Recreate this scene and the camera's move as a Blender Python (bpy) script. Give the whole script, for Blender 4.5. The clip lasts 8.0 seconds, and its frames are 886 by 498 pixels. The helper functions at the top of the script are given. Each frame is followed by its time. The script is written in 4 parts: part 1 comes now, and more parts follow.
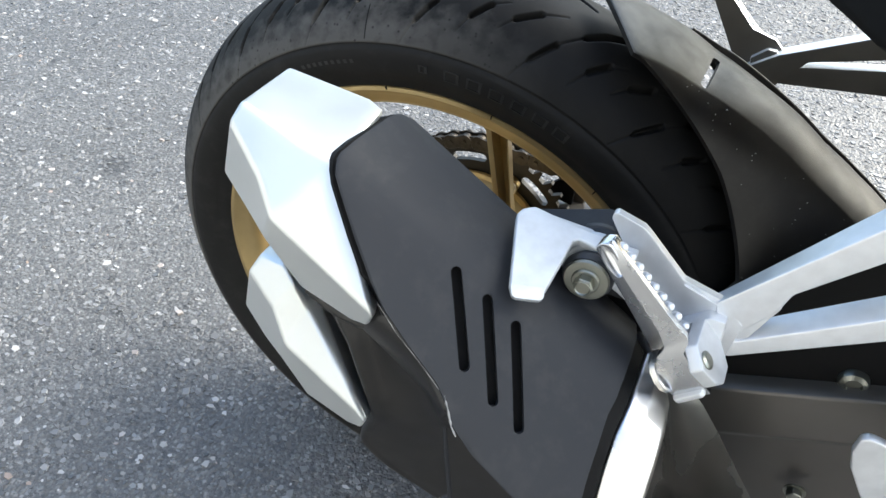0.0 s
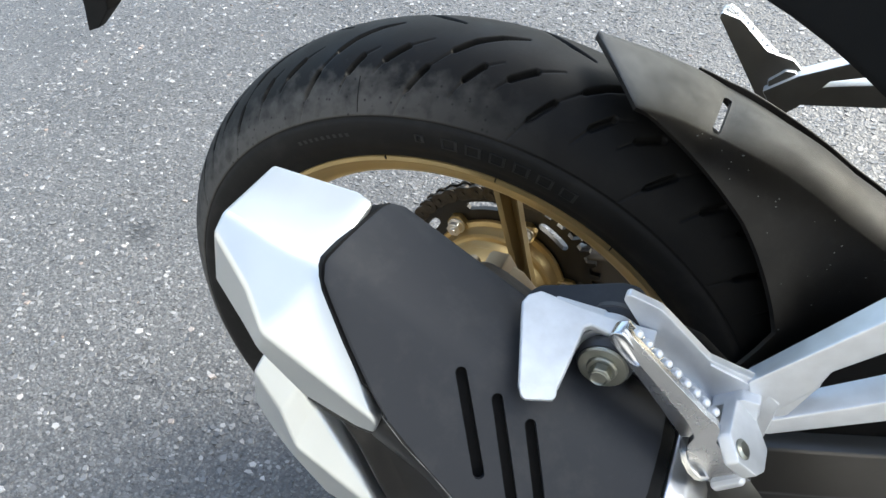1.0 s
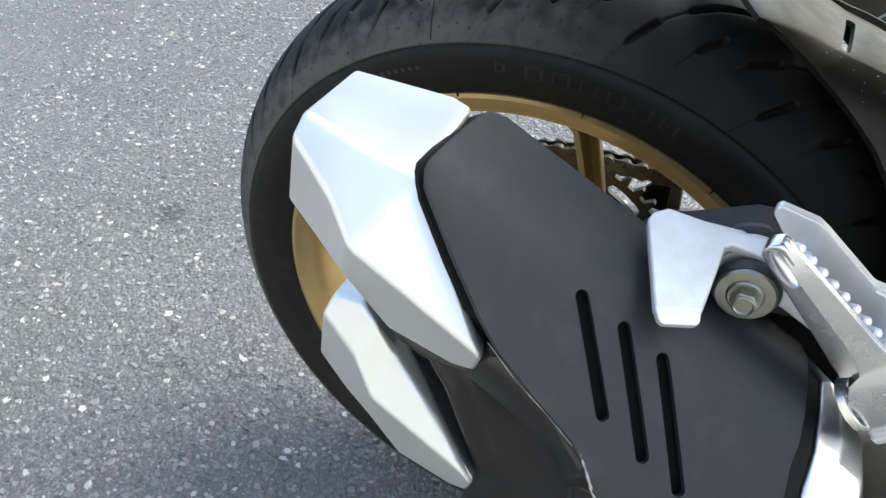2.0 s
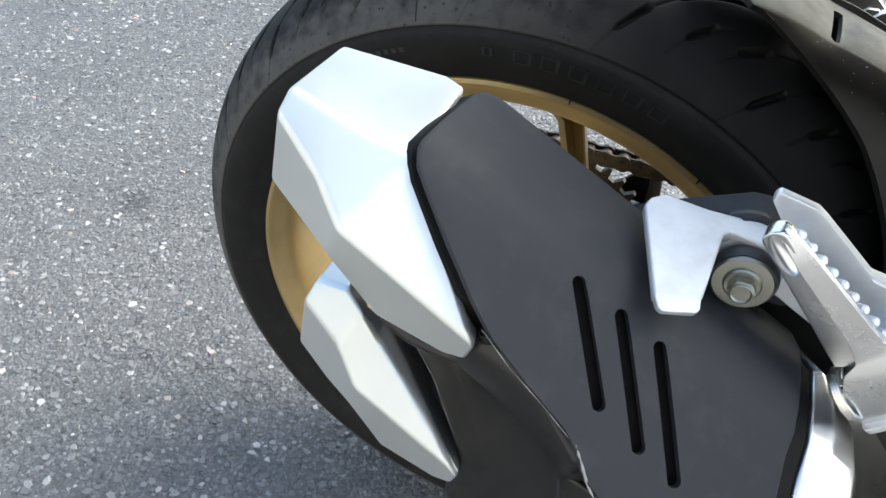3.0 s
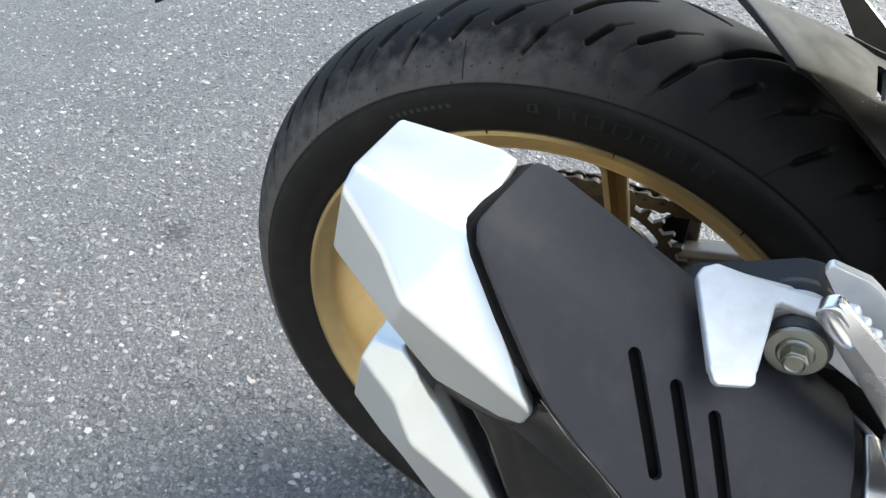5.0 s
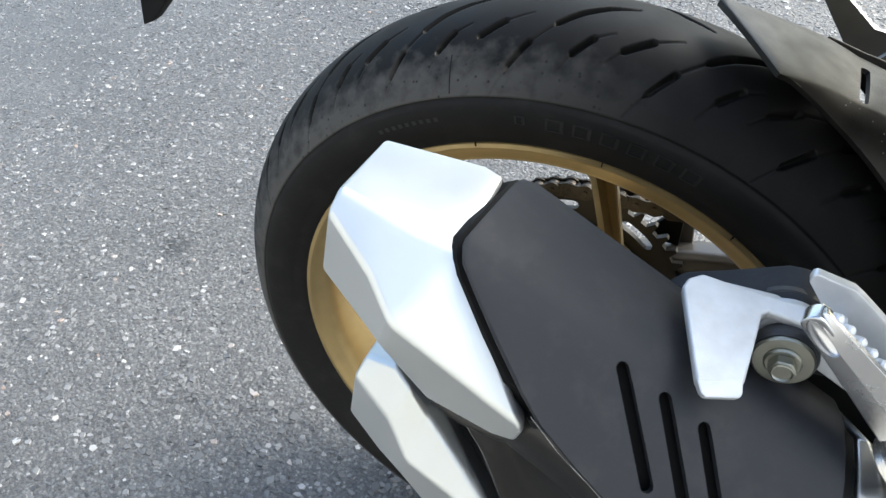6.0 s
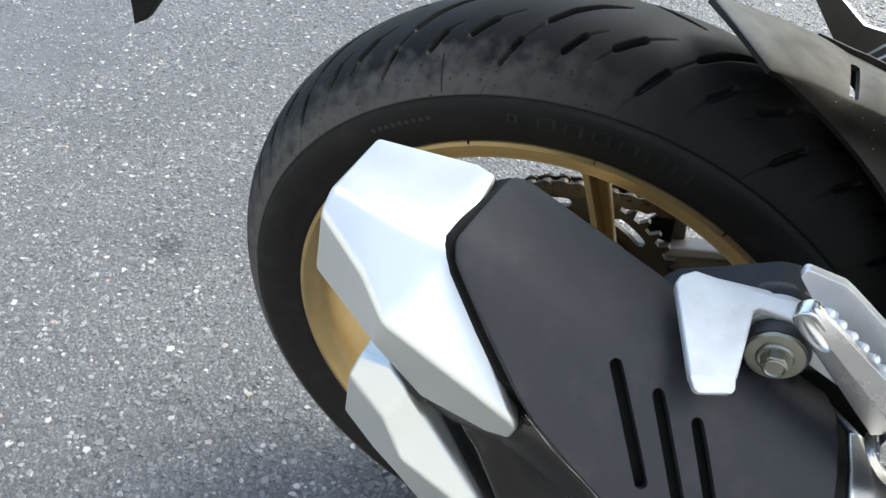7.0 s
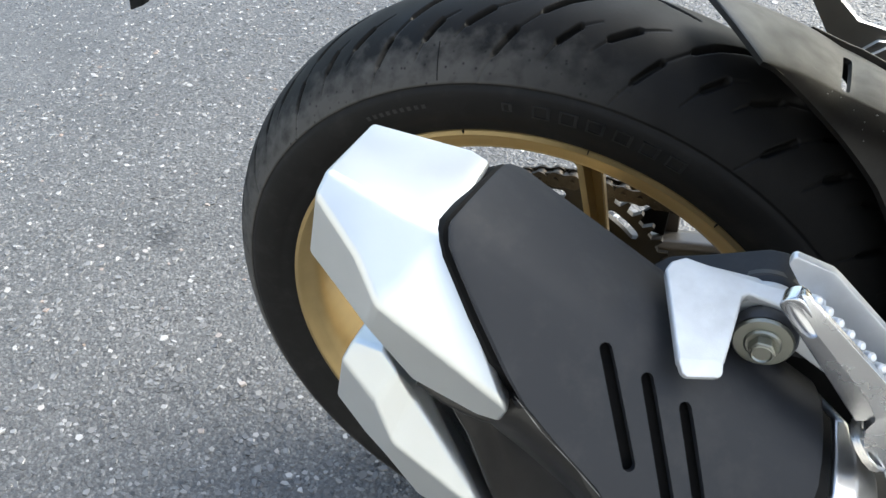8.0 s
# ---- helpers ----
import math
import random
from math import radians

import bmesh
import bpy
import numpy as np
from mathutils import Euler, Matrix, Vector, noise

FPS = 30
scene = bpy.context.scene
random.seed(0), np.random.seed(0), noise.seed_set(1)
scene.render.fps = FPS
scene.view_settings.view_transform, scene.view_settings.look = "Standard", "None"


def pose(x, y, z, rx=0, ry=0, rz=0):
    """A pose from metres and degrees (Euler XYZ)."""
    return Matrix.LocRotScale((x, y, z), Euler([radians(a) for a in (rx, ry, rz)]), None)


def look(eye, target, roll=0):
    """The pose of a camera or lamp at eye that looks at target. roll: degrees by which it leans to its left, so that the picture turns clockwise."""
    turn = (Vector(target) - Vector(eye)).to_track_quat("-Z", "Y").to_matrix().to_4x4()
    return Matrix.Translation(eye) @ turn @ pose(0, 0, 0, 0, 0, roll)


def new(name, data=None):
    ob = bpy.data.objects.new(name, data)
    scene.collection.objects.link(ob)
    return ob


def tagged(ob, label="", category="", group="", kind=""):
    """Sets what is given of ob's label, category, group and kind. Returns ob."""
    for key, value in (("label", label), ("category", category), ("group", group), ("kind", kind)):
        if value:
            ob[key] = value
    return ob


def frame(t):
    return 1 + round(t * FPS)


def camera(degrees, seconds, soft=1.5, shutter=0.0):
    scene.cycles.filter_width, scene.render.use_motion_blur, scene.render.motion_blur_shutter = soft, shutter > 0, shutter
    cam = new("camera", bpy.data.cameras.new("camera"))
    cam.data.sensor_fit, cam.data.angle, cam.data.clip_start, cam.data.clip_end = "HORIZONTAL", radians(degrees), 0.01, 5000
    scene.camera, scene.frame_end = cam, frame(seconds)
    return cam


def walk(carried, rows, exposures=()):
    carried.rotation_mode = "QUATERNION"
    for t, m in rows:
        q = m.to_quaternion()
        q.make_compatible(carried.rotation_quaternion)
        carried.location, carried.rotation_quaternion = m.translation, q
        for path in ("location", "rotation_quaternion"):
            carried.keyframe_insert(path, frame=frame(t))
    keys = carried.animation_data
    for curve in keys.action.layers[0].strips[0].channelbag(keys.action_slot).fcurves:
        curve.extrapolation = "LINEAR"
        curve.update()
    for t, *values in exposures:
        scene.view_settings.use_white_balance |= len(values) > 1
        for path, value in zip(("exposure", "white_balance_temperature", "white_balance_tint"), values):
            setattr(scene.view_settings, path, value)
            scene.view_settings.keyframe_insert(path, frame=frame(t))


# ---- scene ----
cam = camera(66.09, 8.0)
PATH = [
    (0.0, 0.1753, -0.4053, 0.8789, 39.55, -0.79, 25.10),
    (0.2, 0.1711, -0.3939, 0.8843, 40.46, 1.26, 23.21),
    (0.5, 0.1695, -0.3782, 0.8940, 41.44, 2.08, 23.86),
    (0.8, 0.1743, -0.3636, 0.8909, 41.83, 3.45, 24.16),
    (1.0, 0.1759, -0.3555, 0.8889, 40.78, 4.89, 23.38),
    (1.2, 0.1769, -0.3652, 0.8812, 41.48, 4.87, 24.52),
    (1.5, 0.1683, -0.3694, 0.8728, 40.45, 4.28, 26.43),
    (1.7, 0.1509, -0.3767, 0.8448, 41.67, 5.70, 24.87),
    (2.8, 0.1209, -0.3795, 0.8152, 41.51, 3.27, 23.66),
    (3.0, 0.1202, -0.3793, 0.8160, 41.32, 2.89, 23.22),
    (3.5, 0.1187, -0.3767, 0.8148, 40.87, 1.70, 23.34),
    (4.0, 0.1109, -0.3775, 0.8253, 41.01, 2.20, 23.28),
    (4.5, 0.1052, -0.3733, 0.8381, 42.00, 3.29, 24.08),
    (4.7, 0.1047, -0.3758, 0.8392, 42.50, 3.81, 24.43),
    (5.8, 0.1079, -0.3687, 0.8486, 42.59, 6.06, 23.58),
    (6.0, 0.1098, -0.3677, 0.8486, 42.60, 6.04, 23.31),
    (6.5, 0.1109, -0.3651, 0.8489, 42.49, 6.33, 22.66),
    (7.0, 0.1100, -0.3678, 0.8487, 42.40, 5.92, 22.64),
    (7.5, 0.1139, -0.3699, 0.8464, 42.18, 5.54, 22.63),
    (8.0, 0.1129, -0.3724, 0.8470, 42.03, 5.20, 22.84),
]
walk(cam, [(t, pose(*p)) for t, *p in PATH], [(0.0, 1.12, 6350, 2), (1.0, 1.0, 6350, 2), (4.7, 1.0, 6350, 2), (6.0, 0.92, 6350, 2), (8.0, 0.92, 6350, 2)])

# ---- light ----
world = bpy.data.worlds.new("sky")
scene.world = world
world.use_nodes = True
wn = world.node_tree
sky = wn.nodes.new("ShaderNodeTexSky")
sky.sky_type = "NISHITA"
sky.sun_disc = False
sky.dust_density = 4.0
SUN_AZ, SUN_EL = 42.0, 42.0      # degrees: azimuth from +x towards +y, height
sky.sun_elevation = radians(SUN_EL)
sky.sun_rotation = radians(90 - SUN_AZ)
wn.links.new(sky.outputs[0], wn.nodes["Background"].inputs[0])
wn.nodes["Background"].inputs[1].default_value = 0.285
sun_data = bpy.data.lights.new("sun", "SUN")
sun_data.energy, sun_data.angle, sun_data.color = 2.6, radians(48), (1.0, 0.97, 0.93)
sun = new("sun", sun_data)
sun_dir = Vector((math.cos(radians(SUN_AZ)) * math.cos(radians(SUN_EL)), math.sin(radians(SUN_AZ)) * math.cos(radians(SUN_EL)), math.sin(radians(SUN_EL))))
sun.matrix_world = look(sun_dir * 20, (0, 0, 0))


# ---- materials ----
def material(name, base, rough=0.5, metal=0.0, vary=0.12, scale=40.0, bump=0.05, fine=900.0, rough_vary=0.08, spec=0.5, coat=0.0, dust=0.0, dust_scale=9.0, dust_col=(0.3, 0.29, 0.27)):
    """A surface with variation at two scales, fine relief and, if wanted, patches of dust."""
    m = bpy.data.materials.new(name)
    m.use_nodes = True
    t = m.node_tree
    b = t.nodes["Principled BSDF"]
    co = t.nodes.new("ShaderNodeTexCoord")
    n1 = t.nodes.new("ShaderNodeTexNoise")
    n1.inputs["Scale"].default_value, n1.inputs["Detail"].default_value = scale, 6
    n2 = t.nodes.new("ShaderNodeTexNoise")
    n2.inputs["Scale"].default_value, n2.inputs["Detail"].default_value = fine, 3
    for n in (n1, n2):
        t.links.new(co.outputs["Object"], n.inputs["Vector"])
    mr = t.nodes.new("ShaderNodeMapRange")
    mr.inputs["From Min"].default_value, mr.inputs["From Max"].default_value = 0.3, 0.7
    mr.inputs["To Min"].default_value, mr.inputs["To Max"].default_value = 1 - vary, 1 + vary
    t.links.new(n1.outputs["Fac"], mr.inputs["Value"])
    mul = t.nodes.new("ShaderNodeVectorMath")
    mul.operation = "SCALE"
    mul.inputs[0].default_value = base
    t.links.new(mr.outputs["Result"], mul.inputs["Scale"])
    colour = mul.outputs["Vector"]
    if dust:
        n3 = t.nodes.new("ShaderNodeTexNoise")
        n3.inputs["Scale"].default_value, n3.inputs["Detail"].default_value = dust_scale, 8
        n3.inputs["Roughness"].default_value = 0.65
        t.links.new(co.outputs["Object"], n3.inputs["Vector"])
        d = t.nodes.new("ShaderNodeMapRange")
        d.inputs["From Min"].default_value, d.inputs["From Max"].default_value = 0.5, 0.72
        d.inputs["To Max"].default_value = dust
        t.links.new(n3.outputs["Fac"], d.inputs["Value"])
        mix = t.nodes.new("ShaderNodeMix")
        mix.data_type = "RGBA"
        t.links.new(d.outputs["Result"], mix.inputs["Factor"])
        t.links.new(colour, mix.inputs["A"])
        mix.inputs["B"].default_value = (*dust_col, 1)
        colour = mix.outputs["Result"]
    t.links.new(colour, b.inputs["Base Color"])
    rr = t.nodes.new("ShaderNodeMapRange")
    rr.inputs["From Min"].default_value, rr.inputs["From Max"].default_value = 0.3, 0.7
    rr.inputs["To Min"].default_value, rr.inputs["To Max"].default_value = max(rough - rough_vary, 0.02), min(rough + rough_vary, 1)
    t.links.new(n1.outputs["Fac"], rr.inputs["Value"])
    t.links.new(rr.outputs["Result"], b.inputs["Roughness"])
    b.inputs["Metallic"].default_value = metal
    b.inputs["Specular IOR Level"].default_value = spec
    b.inputs["Coat Weight"].default_value = coat
    bp = t.nodes.new("ShaderNodeBump")
    bp.inputs["Strength"].default_value, bp.inputs["Distance"].default_value = bump, 0.001
    t.links.new(n2.outputs["Fac"], bp.inputs["Height"])
    t.links.new(bp.outputs["Normal"], b.inputs["Normal"])
    return m


RUBBER = material("tyre_rubber", (0.0062, 0.0061, 0.0060), 0.58, vary=0.2, scale=25, bump=0.06, fine=700, dust=0.012, dust_scale=60, spec=0.15)


def scrub_and_shade_shoulders(m):
    """Worn, patchy-edged grey bands on both tread shoulders, faded ahead to paint hugger shade."""
    t = m.node_tree
    b = t.nodes["Principled BSDF"]
    old = b.inputs["Base Color"].links[0].from_socket
    co = t.nodes.new("ShaderNodeTexCoord")
    sep = t.nodes.new("ShaderNodeSeparateXYZ")
    t.links.new(co.outputs["Object"], sep.inputs["Vector"])
    side = t.nodes.new("ShaderNodeMath")
    side.operation = "ABSOLUTE"
    t.links.new(sep.outputs["Y"], side.inputs[0])
    n = t.nodes.new("ShaderNodeTexNoise")
    n.inputs["Scale"].default_value, n.inputs["Detail"].default_value = 85, 9
    t.links.new(co.outputs["Object"], n.inputs["Vector"])
    wob = t.nodes.new("ShaderNodeMath")
    wob.operation = "MULTIPLY_ADD"
    t.links.new(n.outputs["Fac"], wob.inputs[0])
    wob.inputs[1].default_value = 0.05
    t.links.new(side.outputs["Value"], wob.inputs[2])
    band = t.nodes.new("ShaderNodeMapRange")
    band.inputs["From Min"].default_value, band.inputs["From Max"].default_value = 0.070, 0.092
    band.inputs["To Max"].default_value = 0.32
    t.links.new(wob.outputs["Value"], band.inputs["Value"])
    # fades the worn band forward: the hugger's shade put into the colour
    shade_fade = t.nodes.new("ShaderNodeMapRange")
    shade_fade.inputs["From Min"].default_value, shade_fade.inputs["From Max"].default_value = 0.08, -0.05
    t.links.new(sep.outputs["X"], shade_fade.inputs["Value"])
    spots = t.nodes.new("ShaderNodeTexVoronoi")
    spots.inputs["Scale"].default_value = 150
    t.links.new(co.outputs["Object"], spots.inputs["Vector"])
    dot = t.nodes.new("ShaderNodeMapRange")
    dot.inputs["From Min"].default_value, dot.inputs["From Max"].default_value = 0.02, 0.20
    t.links.new(spots.outputs["Distance"], dot.inputs["Value"])
    factor = band.outputs["Result"]
    for other in (shade_fade.outputs["Result"], dot.outputs["Result"]):
        times = t.nodes.new("ShaderNodeMath")
        times.operation = "MULTIPLY"
        t.links.new(factor, times.inputs[0])
        t.links.new(other, times.inputs[1])
        factor = times.outputs["Value"]
    mix = t.nodes.new("ShaderNodeMix")
    mix.data_type = "RGBA"
    t.links.new(factor, mix.inputs["Factor"])
    t.links.new(old, mix.inputs["A"])
    mix.inputs["B"].default_value = (0.20, 0.193, 0.18, 1)
    t.links.new(mix.outputs["Result"], b.inputs["Base Color"])


scrub_and_shade_shoulders(RUBBER)
GOLD = material("gold_cast_wheel", (0.42, 0.315, 0.15), 0.40, metal=0.7, vary=0.06, scale=60, bump=0.03, fine=1500, rough_vary=0.04)
SILVER = material("silver_painted_cap", (0.655, 0.675, 0.668), 0.34, metal=0.75, vary=0.03, scale=30, bump=0.06, fine=2500, rough_vary=0.04)
ALLOY = material("satin_cast_aluminium", (0.69, 0.71, 0.74), 0.46, metal=0.75, vary=0.06, scale=110, bump=0.14, fine=2200, rough_vary=0.04)
SANDED = material("sandblasted_cast_aluminium", (0.52, 0.545, 0.58), 0.58, metal=0.7, vary=0.14, scale=70, bump=0.3, fine=2600, rough_vary=0.05)
POLISH = material("polished_aluminium", (0.70, 0.71, 0.73), 0.26, metal=1.0, vary=0.02, scale=60, bump=0.015, fine=1800, rough_vary=0.02)
STEEL = material("polished_stainless_steel", (0.78, 0.76, 0.73), 0.30, metal=1.0, vary=0.05, scale=18, bump=0.012, fine=900, rough_vary=0.03)
ZINC = material("zinc_plated_steel", (0.27, 0.275, 0.245), 0.34, metal=1.0, vary=0.05, scale=120, bump=0.03, fine=1500, rough_vary=0.04)
MATT = material("matt_black_cover", (0.0200, 0.0218, 0.0263), 0.68, vary=0.05, scale=14, bump=0.06, fine=2600, dust=0.03, dust_scale=60, spec=0.26)
# darker copy of the aluminium: shade painted on the brackets' inward faces
INNERSHADE = material("shaded_inner_aluminium", (0.13, 0.125, 0.115), 0.55, metal=0.6, vary=0.12, scale=60, bump=0.2, fine=1400)
GLOSS = material("dark_brown_black_body", (0.0065, 0.0060, 0.0058), 0.40, vary=0.12, scale=30, bump=0.05, fine=1200, dust=0.02, dust_scale=40)
PLASTIC = material("grained_black_plastic", (0.0075, 0.0064, 0.0055), 0.42, spec=0.48, vary=0.1, scale=50, bump=0.2, fine=1600, dust=0.03, dust_scale=110, dust_col=(0.22, 0.21, 0.19))
SWING = material("grey_swingarm_paint", (0.105, 0.098, 0.091), 0.36, metal=0.6, vary=0.05, scale=40, bump=0.03, fine=1500, rough_vary=0.04)
BLACKSTEEL = material("blackened_steel", (0.020, 0.019, 0.018), 0.42, metal=0.5, vary=0.2, scale=80, bump=0.15, fine=1200)
CHAIN = material("greasy_chain_steel", (0.060, 0.053, 0.045), 0.42, metal=0.9, vary=0.3, scale=220, bump=0.2, fine=1800)
BRONZE = material("bronze_caliper_paint", (0.36, 0.29, 0.2), 0.4, metal=0.6, vary=0.12, scale=70, bump=0.2, fine=1500)
BLACKRUBBER = material("black_rubber_bush", (0.02, 0.021, 0.024), 0.5, vary=0.1, scale=80, bump=0.1)
SIDEWALL = material("smooth_sidewall_rubber", (0.0100, 0.0097, 0.0094), 0.72, spec=0.22, vary=0.15, scale=30, bump=0.1, fine=500, dust=0.03, dust_scale=40)
# near-black shared by black parts and by sheets that paint shade in gaps
SHADOWY = material("dull_black_and_gap_shade", (0.004, 0.004, 0.0042), 0.7, vary=0.2, scale=20, bump=0.1, spec=0.15)
BOUNCEWALL = material("pale_bounce_wall", (0.46, 0.455, 0.445), 0.85, vary=0.1, scale=3, bump=0.3, fine=120, spec=0.2)


def asphalt():
    m = bpy.data.materials.new("worn_asphalt")
    m.use_nodes = True
    t = m.node_tree
    b = t.nodes["Principled BSDF"]
    co = t.nodes.new("ShaderNodeTexCoord")

    def link(a, c):
        t.links.new(a, c)

    def voro(scale, feature="F1"):
        v = t.nodes.new("ShaderNodeTexVoronoi")
        v.feature = feature
        v.inputs["Scale"].default_value = scale
        link(co.outputs["Object"], v.inputs["Vector"])
        return v

    def noise_(scale, detail=6):
        n = t.nodes.new("ShaderNodeTexNoise")
        n.inputs["Scale"].default_value, n.inputs["Detail"].default_value = scale, detail
        link(co.outputs["Object"], n.inputs["Vector"])
        return n

    def ramp(sock, stops):
        r = t.nodes.new("ShaderNodeValToRGB")
        while len(r.color_ramp.elements) < len(stops):
            r.color_ramp.elements.new(0.5)
        for e, (p, c) in zip(r.color_ramp.elements, stops):
            e.position, e.color = p, (*c, 1)
        link(sock, r.inputs["Fac"])
        return r

    stones, grit, big = voro(175), voro(310), noise_(3.5)
    sep = t.nodes.new("ShaderNodeSeparateColor")
    link(stones.outputs["Color"], sep.inputs["Color"])
    tone = ramp(sep.outputs["Red"], [(0.0, (0.054, 0.0545, 0.056)), (0.6, (0.082, 0.0825, 0.084)), (0.9, (0.122, 0.1225, 0.124)), (1.0, (0.165, 0.165, 0.165))])
    sep2 = t.nodes.new("ShaderNodeSeparateColor")
    link(grit.outputs["Color"], sep2.inputs["Color"])
    gtone = ramp(sep2.outputs["Green"], [(0.0, (0.045, 0.045, 0.046)), (0.7, (0.066, 0.066, 0.067)), (1.0, (0.10, 0.10, 0.101))])
    edge = t.nodes.new("ShaderNodeMapRange")
    edge.inputs["From Min"].default_value, edge.inputs["From Max"].default_value = 0.30, 0.62
    link(stones.outputs["Distance"], edge.inputs["Value"])
    mix = t.nodes.new("ShaderNodeMix")
    mix.data_type = "RGBA"
    link(edge.outputs["Result"], mix.inputs["Factor"])
    link(tone.outputs["Color"], mix.inputs["A"])
    link(gtone.outputs["Color"], mix.inputs["B"])
    mott = t.nodes.new("ShaderNodeMapRange")
    mott.inputs["From Min"].default_value, mott.inputs["From Max"].default_value = 0.3, 0.7
    mott.inputs["To Min"].default_value, mott.inputs["To Max"].default_value = 1.03, 1.34
    link(big.outputs["Fac"], mott.inputs["Value"])
    sc = t.nodes.new("ShaderNodeVectorMath")
    sc.operation = "SCALE"
    link(mix.outputs["Result"], sc.inputs[0])
    link(mott.outputs["Result"], sc.inputs["Scale"])
    col = sc.outputs["Vector"]
    for centre, size, dark in (((-0.752, 0.172, 0), 0.042, 0.55), ((-0.99, 0.72, 0), 0.026, 0.5), ((-0.524, -0.075, 0), 0.014, 0.35), ((-0.33, 0.03, 0), 0.05, 0.75)):
        dist = t.nodes.new("ShaderNodeVectorMath")
        dist.operation = "DISTANCE"
        warp = t.nodes.new("ShaderNodeVectorMath")
        warp.operation = "MULTIPLY_ADD"
        link(noise_(30, 3).outputs["Color"], warp.inputs[0])
        warp.inputs[1].default_value = (0.03, 0.03, 0)
        link(co.outputs["Object"], warp.inputs[2])
        link(warp.outputs["Vector"], dist.inputs[0])
        dist.inputs[1].default_value = (centre[0] + 0.015, centre[1] + 0.015, 0)
        fade = t.nodes.new("ShaderNodeMapRange")
        fade.interpolation_type = "SMOOTHSTEP"
        fade.inputs["From Min"].default_value, fade.inputs["From Max"].default_value = size * 0.3, size
        fade.inputs["To Min"].default_value, fade.inputs["To Max"].default_value = dark, 1.0
        link(dist.outputs["Value"], fade.inputs["Value"])
        st = t.nodes.new("ShaderNodeVectorMath")
        st.operation = "SCALE"
        link(col, st.inputs[0])
        link(fade.outputs["Result"], st.inputs["Scale"])
        col = st.outputs["Vector"]
    link(col, b.inputs["Base Color"])
    b.inputs["Roughness"].default_value = 0.5
    hgt = t.nodes.new("ShaderNodeMath")
    hgt.operation = "MULTIPLY_ADD"
    link(stones.outputs["Distance"], hgt.inputs[0])
    hgt.inputs[1].default_value = -1.0
    gm = t.nodes.new("ShaderNodeMath")
    gm.operation = "MULTIPLY"
    link(grit.outputs["Distance"], gm.inputs[0])
    gm.inputs[1].default_value = -0.5
    link(gm.outputs["Value"], hgt.inputs[2])
    bp = t.nodes.new("ShaderNodeBump")
    bp.inputs["Strength"].default_value, bp.inputs["Distance"].default_value = 0.55, 0.0035
    link(hgt.outputs["Value"], bp.inputs["Height"])
    link(bp.outputs["Normal"], b.inputs["Normal"])
    return m


def chip_material(name, stops, rough):
    m = bpy.data.materials.new(name)
    m.use_nodes = True
    t = m.node_tree
    b = t.nodes["Principled BSDF"]
    g = t.nodes.new("ShaderNodeNewGeometry")
    r = t.nodes.new("ShaderNodeValToRGB")
    while len(r.color_ramp.elements) < len(stops):
        r.color_ramp.elements.new(0.5)
    for e, (p, c) in zip(r.color_ramp.elements, stops):
        e.position, e.color = p, (*c, 1)
    t.links.new(g.outputs["Random Per Island"], r.inputs["Fac"])
    t.links.new(r.outputs["Color"], b.inputs["Base Color"])
    b.inputs["Roughness"].default_value = rough
    return m


ASPHALT = asphalt()
GRIT = chip_material("asphalt_fine_stones", [(0.0, (0.044, 0.0445, 0.045)), (0.35, (0.083, 0.083, 0.084)), (0.85, (0.12, 0.12, 0.122)), (1.0, (0.20, 0.20, 0.20))], 0.32)
CHIPS = chip_material("asphalt_stone_chips", [(0.0, (0.10, 0.101, 0.104)), (0.5, (0.15, 0.151, 0.155)), (0.85, (0.22, 0.222, 0.226)), (0.975, (0.36, 0.36, 0.362)), (0.99, (0.22, 0.175, 0.15))], 0.26)


# ---- builders ----
def part(name, bm, mat, parent, label=""):
    """Links a bmesh as one mesh object under a thing or a part; sharp edges stay sharp."""
    bmesh.ops.recalc_face_normals(bm, faces=bm.faces)
    for f in bm.faces:
        f.smooth = True
    for e in bm.edges:
        if len(e.link_faces) == 2 and e.calc_face_angle(0) > radians(32):
            e.smooth = False
    me = bpy.data.meshes.new(name)
    bm.to_mesh(me)
    bm.free()
    me.materials.append(mat)
    ob = new(name, me)
    if parent:
        ob.parent = parent
        even = ob.modifiers.new("even_shading", "WEIGHTED_NORMAL")
        even.mode, even.weight, even.keep_sharp = "FACE_AREA", 50, True
    if label:
        tagged(ob, label)
    return ob


def bevel(bm, width, segments=2, angle=25):
    edges = [e for e in bm.edges if len(e.link_faces) == 2 and e.calc_face_angle(0) > radians(angle)]
    if edges and width > 0:
        bmesh.ops.bevel(bm, geom=edges, offset=width, offset_type="OFFSET", segments=segments, profile=0.5, affect="EDGES", clamp_overlap=True)
    return bm


def basis(origin, ax, ay):
    """A matrix with its local x along ax, y near ay and z across them."""
    x = Vector(ax).normalized()
    z = x.cross(Vector(ay)).normalized()
    y = z.cross(x)
    m = Matrix((x, y, z)).transposed().to_4x4()
    m.translation = origin
    return m


